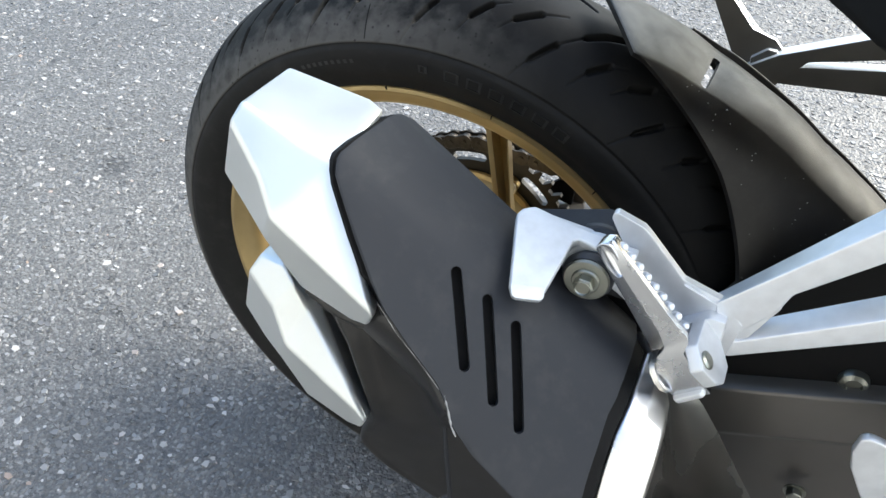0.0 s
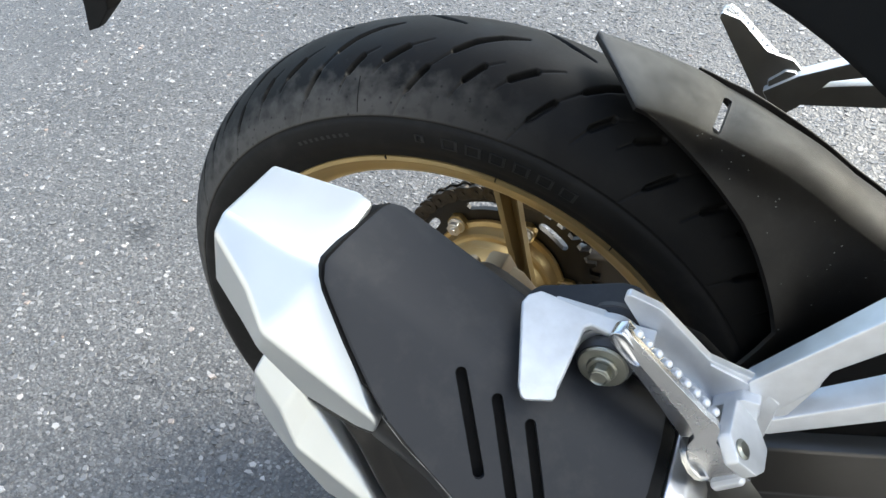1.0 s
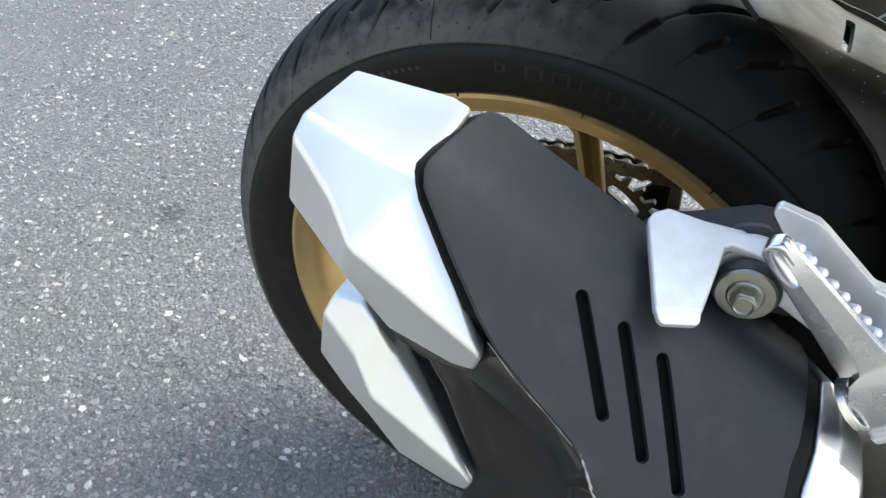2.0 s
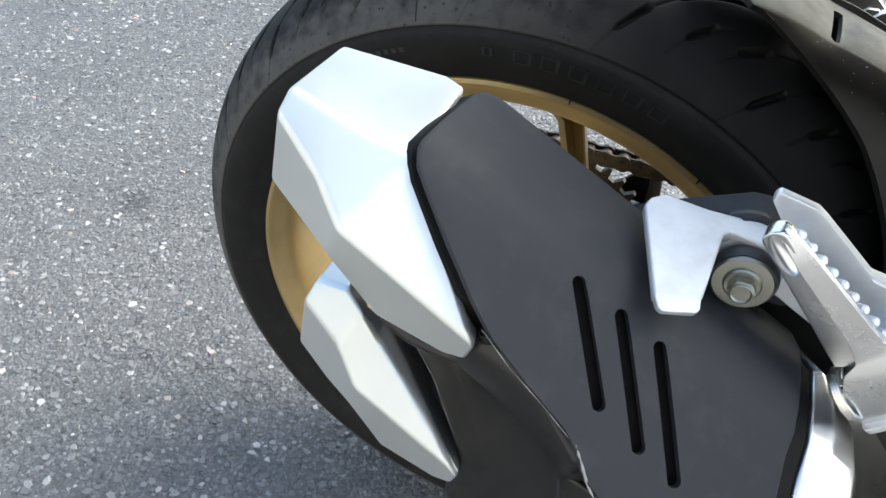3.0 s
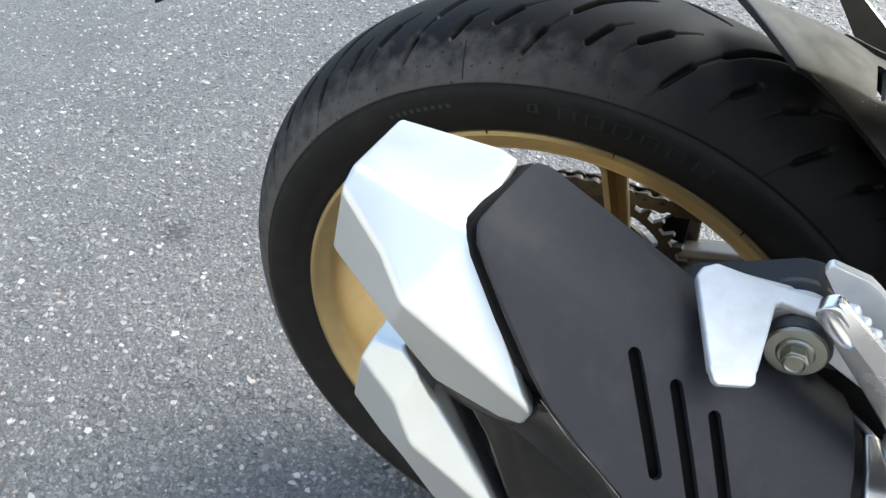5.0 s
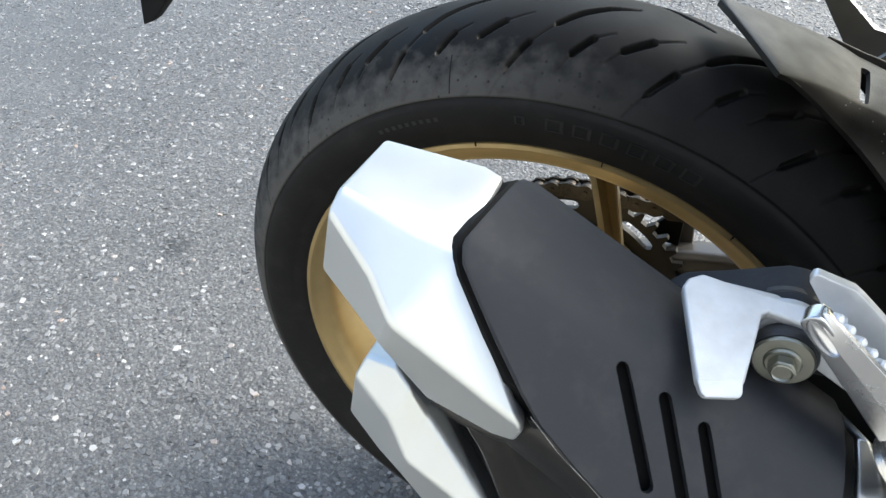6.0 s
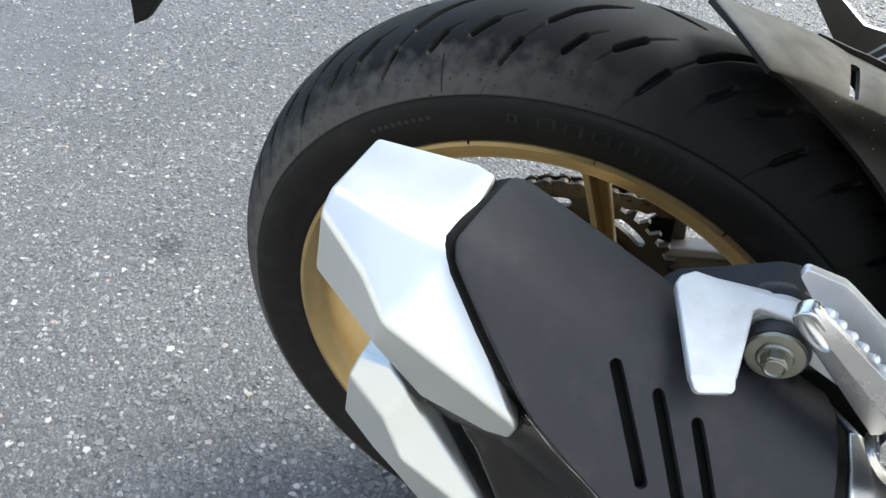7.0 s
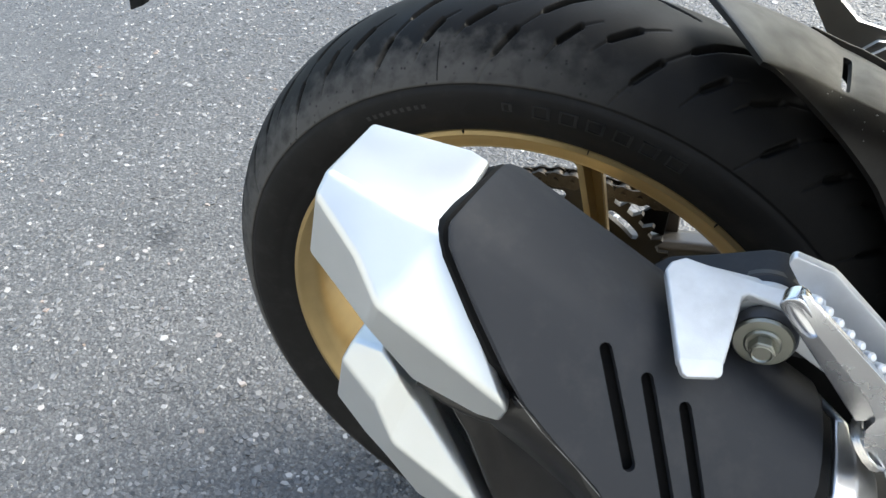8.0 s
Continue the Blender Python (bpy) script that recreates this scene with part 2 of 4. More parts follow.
def prism(outline, m, low, high, width=0.0, segments=2, bm=None):
    """An outline in the x, y of m, thick from low to high along its z, with rounded edges."""
    b = bmesh.new()
    lo = [b.verts.new(m @ Vector((x, y, low))) for x, y in outline]
    hi = [b.verts.new(m @ Vector((x, y, high))) for x, y in outline]
    b.faces.new(lo[::-1])
    b.faces.new(hi)
    for i in range(len(lo)):
        j = (i + 1) % len(lo)
        b.faces.new((lo[i], lo[j], hi[j], hi[i]))
    bmesh.ops.recalc_face_normals(b, faces=b.faces)
    bevel(b, width, segments)
    return join(bm, b)


def join(bm, other):
    if bm is None:
        return other
    me = bpy.data.meshes.new("joined")
    other.to_mesh(me)
    other.free()
    bm.from_mesh(me)
    bpy.data.meshes.remove(me)
    return bm


def loft(rings, closed=True, ends=True, bm=None):
    """Rings of equal length, skinned one to the next."""
    b = bmesh.new()
    rows = [[b.verts.new(p) for p in r] for r in rings]
    n = len(rows[0])
    for r, s in zip(rows, rows[1:]):
        for i in range(n if closed else n - 1):
            j = (i + 1) % n
            b.faces.new((r[i], r[j], s[j], s[i]))
    if ends and closed:
        b.faces.new(rows[0][::-1])
        b.faces.new(rows[-1])
    bmesh.ops.recalc_face_normals(b, faces=b.faces)
    return join(bm, b)


def lathe(profile, m, segments=32, bm=None, closed=False):
    """A profile of (radius, height) turned about the z of m."""
    rings = []
    for i in range(segments):
        a = 2 * math.pi * i / segments
        rings.append([m @ Vector((r * math.cos(a), r * math.sin(a), z)) for r, z in profile])
    b = bmesh.new()
    rows = [[b.verts.new(p) for p in r] for r in rings]
    n = len(profile)
    for k in range(segments):
        r, s = rows[k], rows[(k + 1) % segments]
        for i in range(n if closed else n - 1):
            j = (i + 1) % n
            b.faces.new((r[i], r[j], s[j], s[i]))
    bmesh.ops.remove_doubles(b, verts=b.verts, dist=1e-6)
    bmesh.ops.recalc_face_normals(b, faces=b.faces)
    return join(bm, b)


def tube(points, radius, sides=10, bm=None):
    pts = [Vector(p) for p in points]
    rings, side = [], None
    for i, p in enumerate(pts):
        d = (pts[min(i + 1, len(pts) - 1)] - pts[max(i - 1, 0)]).normalized()
        side = (side or d.orthogonal()) - d * d.dot(side or d.orthogonal())
        side.normalize()
        up = d.cross(side)
        r = radius[i] if isinstance(radius, (list, tuple)) else radius
        rings.append([p + (side * math.cos(a) + up * math.sin(a)) * r for a in (2 * math.pi * k / sides for k in range(sides))])
    return loft(rings, bm=bm)


def carve(bm, cutters):
    """bm with the cutters' volumes taken out of it."""
    def solid(b, name):
        bmesh.ops.recalc_face_normals(b, faces=b.faces)
        if b.calc_volume(signed=True) < 0:
            bmesh.ops.reverse_faces(b, faces=b.faces)
        me = bpy.data.meshes.new(name)
        b.to_mesh(me)
        b.free()
        return new(name, me)
    body, cut = solid(bm, "carved"), None
    for c in cutters:
        cut = join(cut, c)
    tool = solid(cut, "cutter")
    mod = body.modifiers.new("cut", "BOOLEAN")
    mod.object, mod.operation, mod.solver = tool, "DIFFERENCE", "EXACT"
    got = body.evaluated_get(bpy.context.evaluated_depsgraph_get()).to_mesh()
    out = bmesh.new()
    out.from_mesh(got)
    for o in (body, tool):
        me = o.data
        bpy.data.objects.remove(o)
        bpy.data.meshes.remove(me)
    return out


def slot_outline(a, b, r, steps=8):
    """A long round-ended hole from a to b with radius r."""
    a, b = Vector(a), Vector(b)
    t = math.atan2(b.y - a.y, b.x - a.x)
    pts = [(b.x + r * math.cos(t - math.pi / 2 + math.pi * k / steps), b.y + r * math.sin(t - math.pi / 2 + math.pi * k / steps)) for k in range(steps + 1)]
    return pts + [(a.x + r * math.cos(t + math.pi / 2 + math.pi * k / steps), a.y + r * math.sin(t + math.pi / 2 + math.pi * k / steps)) for k in range(steps + 1)]


def hexagon(r):
    return [(r * math.cos(math.pi * k / 3), r * math.sin(math.pi * k / 3)) for k in range(6)]


def lerp(xs, ys, x):
    return float(np.interp(x, xs, ys))


# ---- ground ----
b = bmesh.new()
bmesh.ops.create_grid(b, x_segments=40, y_segments=40, size=400)
tagged(part("ground", b, ASPHALT, None), "worn grey asphalt with pale stone chips, open car park", "asphalt", kind="structure")

# unseen wall, added to block sky and bounce light onto the right side
wall = prism([(-9, 0), (9, 0), (9, 3.3), (-9, 3.3)], basis((0, -2.0, 0), (1, 0, 0), (0, 0, 1)), 0.0, 0.25, 0.01, 1)
tagged(part("bounce_wall_south", wall, BOUNCEWALL, None), "unseen plain pale wall added to shape bounced light and reflections", "wall", kind="structure")


def stone_chips(count):
    """Loose and half-sunk aggregate round the wheel."""
    rng = np.random.default_rng(5)
    ring = [(1, 0), (0.3, 0.95), (-0.8, 0.55), (-0.8, -0.6), (0.35, -0.9)]
    tet = np.array([(x, y, -0.2) for x, y in ring] + [(x * 0.72, y * 0.72, 0.62) for x, y in ring])
    tris = [(k, (k + 1) % 5, 5 + k) for k in range(5)] + [((k + 1) % 5, 5 + (k + 1) % 5, 5 + k) for k in range(5)] + [(5, 6, 7), (5, 7, 8), (5, 8, 9)]
    c = np.stack([rng.uniform(-1.35, 0.7, count), rng.uniform(-0.5, 1.6, count), np.full(count, -0.0006)], 1)
    c[:, :2] += rng.normal(0, 0.10, (count, 2)) * (rng.random((count, 1)) < 0.5)
    far = rng.random(count) < 0.16
    c[far, 0] = rng.uniform(-2.2, -1.35, far.sum())
    c[far, 1] = rng.uniform(0.0, 1.5, far.sum())
    c[far, :2] += rng.normal(0, 0.15, (far.sum(), 2))
    size = rng.gamma(4.0, 0.00080, count).clip(0.0014, 0.0060)
    pale = count // 4
    size[:pale] = (0.0018 + rng.gamma(2.0, 0.0013, pale)).clip(0.0018, 0.0075)
    ang = rng.uniform(0, 6.283, count)
    ca, sa = np.cos(ang), np.sin(ang)
    v = np.repeat(tet[None], count, 0)
    v[:, :5, :2] *= 1 + rng.normal(0, 0.25, (count, 5, 1))
    v[:, 5:, :2] = v[:, :5, :2] * rng.uniform(0.6, 0.85, (count, 1, 1))
    v[:, 5:, 2] += v[:, 5:, 0] * rng.normal(0, 0.28, (count, 1)) + v[:, 5:, 1] * rng.normal(0, 0.28, (count, 1))
    x = (v[..., 0] * ca[:, None] - v[..., 1] * sa[:, None]) * size[:, None]
    y = (v[..., 0] * sa[:, None] + v[..., 1] * ca[:, None]) * size[:, None] * rng.uniform(0.45, 1, (count, 1))
    z = v[..., 2] * size[:, None] * 0.42
    p = np.stack([x, y, z], -1) + c[:, None]
    f = (np.array(tris)[None] + 10 * np.arange(count)[:, None, None]).reshape(-1, 3)
    me = bpy.data.meshes.new("stone_chips")
    me.from_pydata(p.reshape(-1, 3).tolist(), [], f.tolist())
    me.materials.append(CHIPS)
    me.materials.append(GRIT)
    me.polygons.foreach_set("material_index", [0] * (pale * 13) + [1] * ((count - pale) * 13))
    tagged(new("stone_chips", me), "pale and dark stone chips bedded in the asphalt", "gravel", kind="stuff")


stone_chips(112000)

# ---- motorcycle: leaning on its side stand; x ahead, y left, z up from the rear axle ----
LEAN, AXLE = 9.54, 0.3107
motorcycle = new("motorcycle")
motorcycle.matrix_world = pose(0, 0, AXLE, -LEAN)
tagged(motorcycle, "sports motorcycle with gold wheel and black muffler leaning on asphalt", "motorcycle")
AXIS = basis((0, 0, 0), (1, 0, 0), (0, 0, 1))       # local z along -y, to the bike's right


def polar(r, deg, y):
    return Vector((r * math.cos(radians(deg)), y, r * math.sin(radians(deg))))


# ---- rear wheel ----
def wheel_hub():
    b = lathe([(0.012, -0.085), (0.03, -0.085), (0.034, -0.07), (0.048, -0.062), (0.056, -0.058), (0.060, -0.052), (0.060, -0.03), (0.066, -0.022), (0.072, -0.012), (0.072, 0.014), (0.062, 0.024), (0.055, 0.032), (0.045, 0.05), (0.03, 0.058), (0.012, 0.06)], AXIS, 64)
    return part("rear_wheel", b, GOLD, motorcycle, "gold cast alloy wheel hub")


def rim_mesh():
    half = [(0.2310, 0.0535), (0.2318, 0.0560), (0.2308, 0.0580), (0.2275, 0.0582), (0.2245, 0.0564), (0.2220, 0.0534), (0.2165, 0.0505), (0.2122, 0.0470), (0.2088, 0.0400), (0.2074, 0.0250)]
    prof = half + [(r, -z) for r, z in half[::-1]] + [(0.2178, -0.048), (0.2128, 0.0), (0.2178, 0.048)]
    return lathe(prof, AXIS, 160, closed=True)


def spoke_mesh(deg):
    """A spoke that runs past the axle, tangent to the hub, with a ribbed channel on its face."""
    a, c = polar(0.210, deg, -0.012), polar(0.080, deg - 47, -0.004)
    along = (c - a).normalized()
    across = Vector((0, 1, 0)).cross(along).normalized()
    b = None
    rings = []
    for t, w, d in ((0, 0.016, 0.034), (0.07, 0.0105, 0.030), (0.5, 0.0088, 0.028), (0.92, 0.0105, 0.030), (1, 0.014, 0.032)):
        o = a.lerp(c, t)
        w, r = w - 0.0008, -w + 0.0006
        sec = [(r, -d / 2), (r + 0.0014, -d / 2), (r + 0.0024, -d / 2 + 0.015), (w - 0.0058, -d / 2 + 0.015), (w - 0.0050, -d / 2), (w, -d / 2), (w, d / 2), (w * 0.2, d / 2)]
        rings.append([o + across * p + Vector((0, q, 0)) for p, q in sec])
    b = loft(rings)
    bevel(b, 0.0007, 2, 40)
    return b


def tyre_mesh():
    around, over = 2880, 176
    period = 18.0
    per = around // 20
    edge_r, edge_y, crown = 0.272, 0.0695, 0.314
    rad = (edge_y ** 2 + (crown - edge_r) ** 2) / (2 * (crown - edge_r))
    ctr = crown - rad
    most = math.asin(edge_y / rad)
    phi = np.linspace(-most, most, over)
    arc = rad * phi
    # grooves of one pitch on the right half: angle, y, half width
    long_one = [(97.4, -0.0690, 0.0004), (95.9, -0.0605, 0.0005), (95.5, -0.0580, 0.0019), (93.4, -0.0455, 0.0023), (93.0, -0.0435, 0.0006), (90.9, -0.0325, 0.0006), (90.5, -0.0305, 0.0021), (88.2, -0.0190, 0.0026), (85.5, -0.0095, 0.0024), (82.2, -0.0022, 0.0008)]
    middle = [(101.6, -0.0510, 0.0004), (100.2, -0.0432, 0.0006), (99.9, -0.0415, 0.0024), (97.2, -0.0310, 0.0025), (96.9, -0.0300, 0.0006), (94.0, -0.0225, 0.0004)]
    outer = [(107.2, -0.0600, 0.0004), (106.0, -0.0510, 0.0006), (105.7, -0.0488, 0.0024), (103.8, -0.0380, 0.0023), (103.5, -0.0370, 0.0006), (101.6, -0.0315, 0.0004)]
    th = np.arange(per) * period / per
    TH, ARC = np.meshgrid(th, arc, indexing="ij")
    dep = np.zeros_like(TH)
    for sign, shift in ((1, 0.0), (-1, 9.2)):
        for g in (long_one, middle, outer):
            pts = [(a + shift, rad * math.asin(sign * y / rad), w) for a, y, w in g]
            for k in range(-8, 3):
                for (a0, s0, w0), (a1, s1, w1) in zip(pts, pts[1:]):
                    x0, x1 = radians(a0 + k * period) * 0.3, radians(a1 + k * period) * 0.3
                    px, py = np.radians(TH) * 0.3 - x0, ARC - s0
                    dx, dy = x1 - x0, s1 - s0
                    u = ((px * dx + py * dy) / (dx * dx + dy * dy)).clip(0, 1)
                    dist = np.hypot(px - u * dx, py - u * dy)
                    w = w0 + u * (w1 - w0)
                    d = ((w * 0.9 + 0.0006 - dist) / 0.0012).clip(0, 1) * np.minimum(0.0060, w * 2.6)
                    dep = np.maximum(dep, d)
    wall = [(0.2712, 0.0690), (0.2706, 0.0688), (0.2696, 0.0690), (0.2688, 0.0703), (0.2655, 0.0712), (0.2600, 0.0710), (0.2540, 0.0698), (0.2480, 0.0676), (0.2430, 0.0648), (0.2390, 0.0615), (0.2352, 0.0605), (0.2330, 0.0578), (0.2300, 0.0560)]
    wr = np.array([p[0] for p in wall])
    wy = np.array([p[1] for p in wall])
    deg = np.arange(around) * 360.0 / around
    rr = np.zeros((around, over + 2 * len(wall)))
    yy = np.zeros_like(rr)
    d20 = np.tile(dep, (20, 1))
    n = len(wall)
    rr[:, n:-n] = ctr + (rad - d20) * np.cos(phi)
    yy[:, n:-n] = (rad - d20) * np.sin(phi)
    rr[:, :n], yy[:, :n] = wr[::-1], -wy[::-1]
    rr[:, -n:], yy[:, -n:] = wr, wy
    a = np.radians(deg)[:, None]
    pts = np.stack([rr * np.cos(a), yy, rr * np.sin(a)], -1).reshape(-1, 3)
    w = rr.shape[1]
    i, j = np.meshgrid(np.arange(around), np.arange(w - 1), indexing="ij")
    k = (i + 1) % around
    f = np.stack([i * w + j, i * w + j + 1, k * w + j + 1, k * w + j], -1).reshape(-1, 4)
    me = bpy.data.meshes.new("tyre")
    me.from_pydata(pts.tolist(), [], f.tolist())
    me.polygons.foreach_set("use_smooth", [True] * len(me.polygons))
    side = ((j < n - 1) | (j > w - n - 1)).astype(int).reshape(-1)
    me.polygons.foreach_set("material_index", side.tolist())
    return me


def wall_bar(d0, inner, outer_r, width, bm=None, lift=0.0011):
    """A raised plain bar on the sidewall where the maker's lettering stands."""
    ring = []
    for high in (0.0, lift):
        row = []
        for da, r in ((0, inner), (0, outer_r), (-width, outer_r), (-width, inner)):
            y = -lerp([0.2390, 0.2430, 0.2480, 0.2540, 0.2600, 0.2655], [0.0615, 0.0648, 0.0676, 0.0698, 0.0710, 0.0712], r) + 0.0004
            row.append(polar(r, d0 + da, y - high))
        ring.append(row)
    return loft(ring, bm=bm)


def wall_frame(d0, inner, outer_r, width):
    """Two uprights and two rails, the outline of one raised sign."""
    b = wall_bar(d0, inner, outer_r, 0.34)
    b = wall_bar(d0 - width + 0.50, inner, outer_r, 0.50, b)
    b = wall_bar(d0, outer_r - 0.0009, outer_r, width, b)
    b = wall_bar(d0, inner, inner + 0.0009, width, b)
    part("sidewall_mark", b, MARKS, wheel)


wheel = wheel_hub()
part("rim", rim_mesh(), GOLD, wheel, "gold painted cast rim")
for k in range(5):
    part("spoke", spoke_mesh(80.5 + k * 72), GOLD, wheel)
tyre = new("tyre", tyre_mesh())
tyre.data.materials.append(RUBBER)
tyre.data.materials.append(SIDEWALL)
tyre.parent = wheel
tagged(tyre, "dusty black sport tyre with curved grooves")
MARKS = material("raised_worn_rubber", (0.015, 0.0147, 0.0144), 0.46, vary=0.2, scale=60, bump=0.15)
for k in range(6):
    wall_frame(89.3 - k * 4.05, 0.2515, 0.2612, 2.7)
wall_frame(93.9, 0.2535, 0.2600, 1.6)
for k in range(9):
    part("sidewall_mark", wall_bar(118.0 - 1.35 * k, 0.2552, 0.2584, 0.7, lift=0.0006), MARKS, wheel)
part("axle", lathe([(0.0, -0.115), (0.009, -0.115), (0.0095, 0.13), (0.0, 0.13)], AXIS, 20), ZINC, wheel)

for deg in (102.5, 79.9, 55.7):
    nick = prism([(-0.0004, -0.0016), (0.0003, -0.0012), (0.0006, 0.0010), (-0.0003, 0.0015)], basis(polar(0.2305, deg, -0.0582), (-math.sin(radians(deg)), 0, math.cos(radians(deg))), (math.cos(radians(deg)), 0, math.sin(radians(deg)))), -0.001, 0.0006)
    part("rim_nick", nick, SHADOWY, wheel, "small dark nick on the rim's lip")

line = []
for k in range(9):
    y = -0.0520 - 0.0165 * k / 8
    line.append(polar(0.2356 + math.sqrt(0.0784 ** 2 - y * y), 103.5 + 0.10 * k / 8, y))
part("wear_line", tube(line, 0.00042, 5), SHADOWY, wheel, "thin dark line across the tyre's shoulder")

# ---- sprocket and chain, on the left ----
SY = 0.086


def sprocket_mesh():
    teeth, out = 43, []
    for k in range(teeth):
        for da, r in ((-0.5, 0.1037), (-0.28, 0.1037), (-0.1, 0.1125), (0.1, 0.1125), (0.28, 0.1037)):
            a = 2 * math.pi * (k + da) / teeth
            out.append((r * math.cos(a), r * math.sin(a)))
    m = basis((0, SY, 0), (1, 0, 0), (0, 0, 1))
    b = prism(out, m, -0.003, 0.003)
    cut = [lathe([(0.0, -0.02), (0.058, -0.02), (0.058, 0.02), (0.0, 0.02)], m, 40)]
    for k in range(7):
        a0 = 103.2 + k * 360 / 7
        pts = []
        for q in range(19):
            t = -1 + q / 9
            pts.append((0.0910 + 0.0048 * math.sqrt(max(0.0, 1 - (abs(t) ** 8))), a0 + 12.5 * t))
        pts += [(2 * 0.0910 - r, a) for r, a in pts[-2:0:-1]]
        pts = [(r * math.cos(radians(a)), r * math.sin(radians(a))) for r, a in pts]
        cut.append(prism(pts, m, -0.02, 0.02))
    return carve(b, cut)


sprocket = part("sprocket", sprocket_mesh(), BLACKSTEEL, motorcycle, "blackened steel rear sprocket with oval slots")
carrier = lathe([(0.03, -0.0825), (0.074, -0.0825), (0.0755, -0.080), (0.0745, -0.0775), (0.070, -0.0755), (0.067, -0.071), (0.0665, -0.066), (0.0645, -0.0635), (0.0615, -0.0625), (0.0595, -0.059), (0.0590, -0.052), (0.052, -0.050)], AXIS, 48)
for k in range(6):
    a = 8 + 60 * k
    carrier = prism([(-0.011, -0.012), (0.011, -0.012), (0.009, 0.011), (0.0, 0.015), (-0.009, 0.011)], basis(polar(0.0735, a, SY - 0.006), (-math.sin(radians(a)), 0, math.cos(radians(a))), (math.cos(radians(a)), 0, math.sin(radians(a)))), -0.006, 0.004, 0.0015, 1, carrier)
part("sprocket_carrier", carrier, GOLD, sprocket, "gold sprocket carrier")
for k in range(6):
    m = basis(polar(0.0770, 8 + 60 * k, SY - 0.0115), (1, 0, 0), (0, 0, 1))
    b = lathe([(0.0, 0.0), (0.0095, 0.0), (0.0095, 0.002), (0.0, 0.002)], m, 20)
    b = prism(hexagon(0.0082), m, 0.002, 0.0095, 0.0008, 1, b)
    b = lathe([(0.0, 0.008), (0.0038, 0.008), (0.0034, 0.013), (0.0, 0.013)], m, 14, b)
    part("sprocket_bolt", b, STEEL, sprocket, "bright steel sprocket nut")


def link_mesh(outer):
    """One chain link along x: two waisted plates and its rollers."""
    p, r = 0.015875, 0.0084
    out = []
    for c, a0 in ((p / 2, -80), (-p / 2, 100)):
        for k in range(9):
            a = radians(a0 + k * 20)
            out.append((c + r * math.cos(a), r * math.sin(a)))
        out.append((0.0, 0.0064 if c > 0 else -0.0064))
    b = None
    y0 = 0.0062 if outer else 0.0045
    m = basis((0, 0, 0), (1, 0, 0), (0, 0, 1))
    for s in (-1, 1):
        b = prism(out, m, s * y0 - 0.0010, s * y0 + 0.0010, 0.0004, 1, b)
    for c in (-p / 2, p / 2):
        mm = m.copy()
        mm.translation = (c, 0, 0)
        b = lathe([(0.0, -0.0085), (0.0026, -0.0085), (0.0026, -0.004), (0.0064, -0.004), (0.0064, 0.004), (0.0026, 0.004), (0.0026, 0.0085), (0.0, 0.0085)] if outer else [(0.0, -0.004), (0.0064, -0.004), (0.0064, 0.004), (0.0, 0.004)], mm, 12, b)
    return b


def chain_path():
    """Pin places round the sprocket and along both runs."""
    R, p = 0.1087, 0.015875
    step = 2 * math.asin(p / 2 / R)
    top = radians(88.0)
    n = int((radians(188.0)) / step)
    arc = [(R * math.cos(top + k * step), R * math.sin(top + k * step)) for k in range(n)]
    d0 = Vector((math.sin(top), -math.cos(top)))
    up = [(arc[0][0] + d0.x * p * k, arc[0][1] + d0.y * p * k) for k in range(26, 0, -1)]
    e = top + (n - 1) * step
    d1 = Vector((-math.sin(e), math.cos(e)))
    low = [(arc[-1][0] + d1.x * p * k, arc[-1][1] + d1.y * p * k) for k in range(1, 20)]
    return up + arc + low


outer_link = part("chain", link_mesh(True), CHAIN, motorcycle, "greasy brown roller chain")
inner_data = part("chain_link", link_mesh(False), CHAIN, outer_link)
pins = chain_path()
chain_poses = []
for (x0, z0), (x1, z1) in zip(pins, pins[1:]):
    chain_poses.append(basis(((x0 + x1) / 2, SY, (z0 + z1) / 2), (x1 - x0, 0, z1 - z0), (z0 - z1, 0, x1 - x0)) @ Matrix.Rotation(radians(90), 4, "X"))
outer_link.matrix_basis = chain_poses[0]
back = chain_poses[0].inverted()
inner_data.matrix_basis = back @ chain_poses[1]
for k, m in enumerate(chain_poses[2:]):
    o = new("chain_link", inner_data.data if k % 2 else outer_link.data)
    o.parent = outer_link
    o.matrix_basis = back @ m

# ---- muffler: u along its length, y across, v up from it ----
MUF = Matrix(((0.866, 0, 0.5, 0), (0, 1, 0, 0), (-0.5, 0, 0.866, 0), (0, 0, 0, 1)))


def muf(u, y, v):
    return MUF @ Vector((u, y, v))


def cover_rear(y):
    """Where the cover ends behind, along the muffler."""
    return lerp([-0.316, -0.305, -0.3032, -0.3022, -0.3010, -0.2990, -0.297, -0.289, -0.2856, -0.283, -0.279, -0.266, -0.2527, -0.245, -0.20, -0.188, -0.178, -0.172], [0.1080, 0.1000, 0.0700, 0.0539, 0.0364, 0.0130, 0.0068, -0.0085, -0.028, -0.047, -0.065, -0.0955, -0.1235, -0.1295, -0.1250, -0.1225, -0.112, -0.100], y)


def cover_front(y):
    """Where it ends ahead."""
    return lerp([-0.316, -0.279, -0.252, -0.233, -0.22, -0.20, -0.172], [0.110, 0.0835, 0.0695, 0.0662, 0.0660, 0.0660, 0.0660], y)


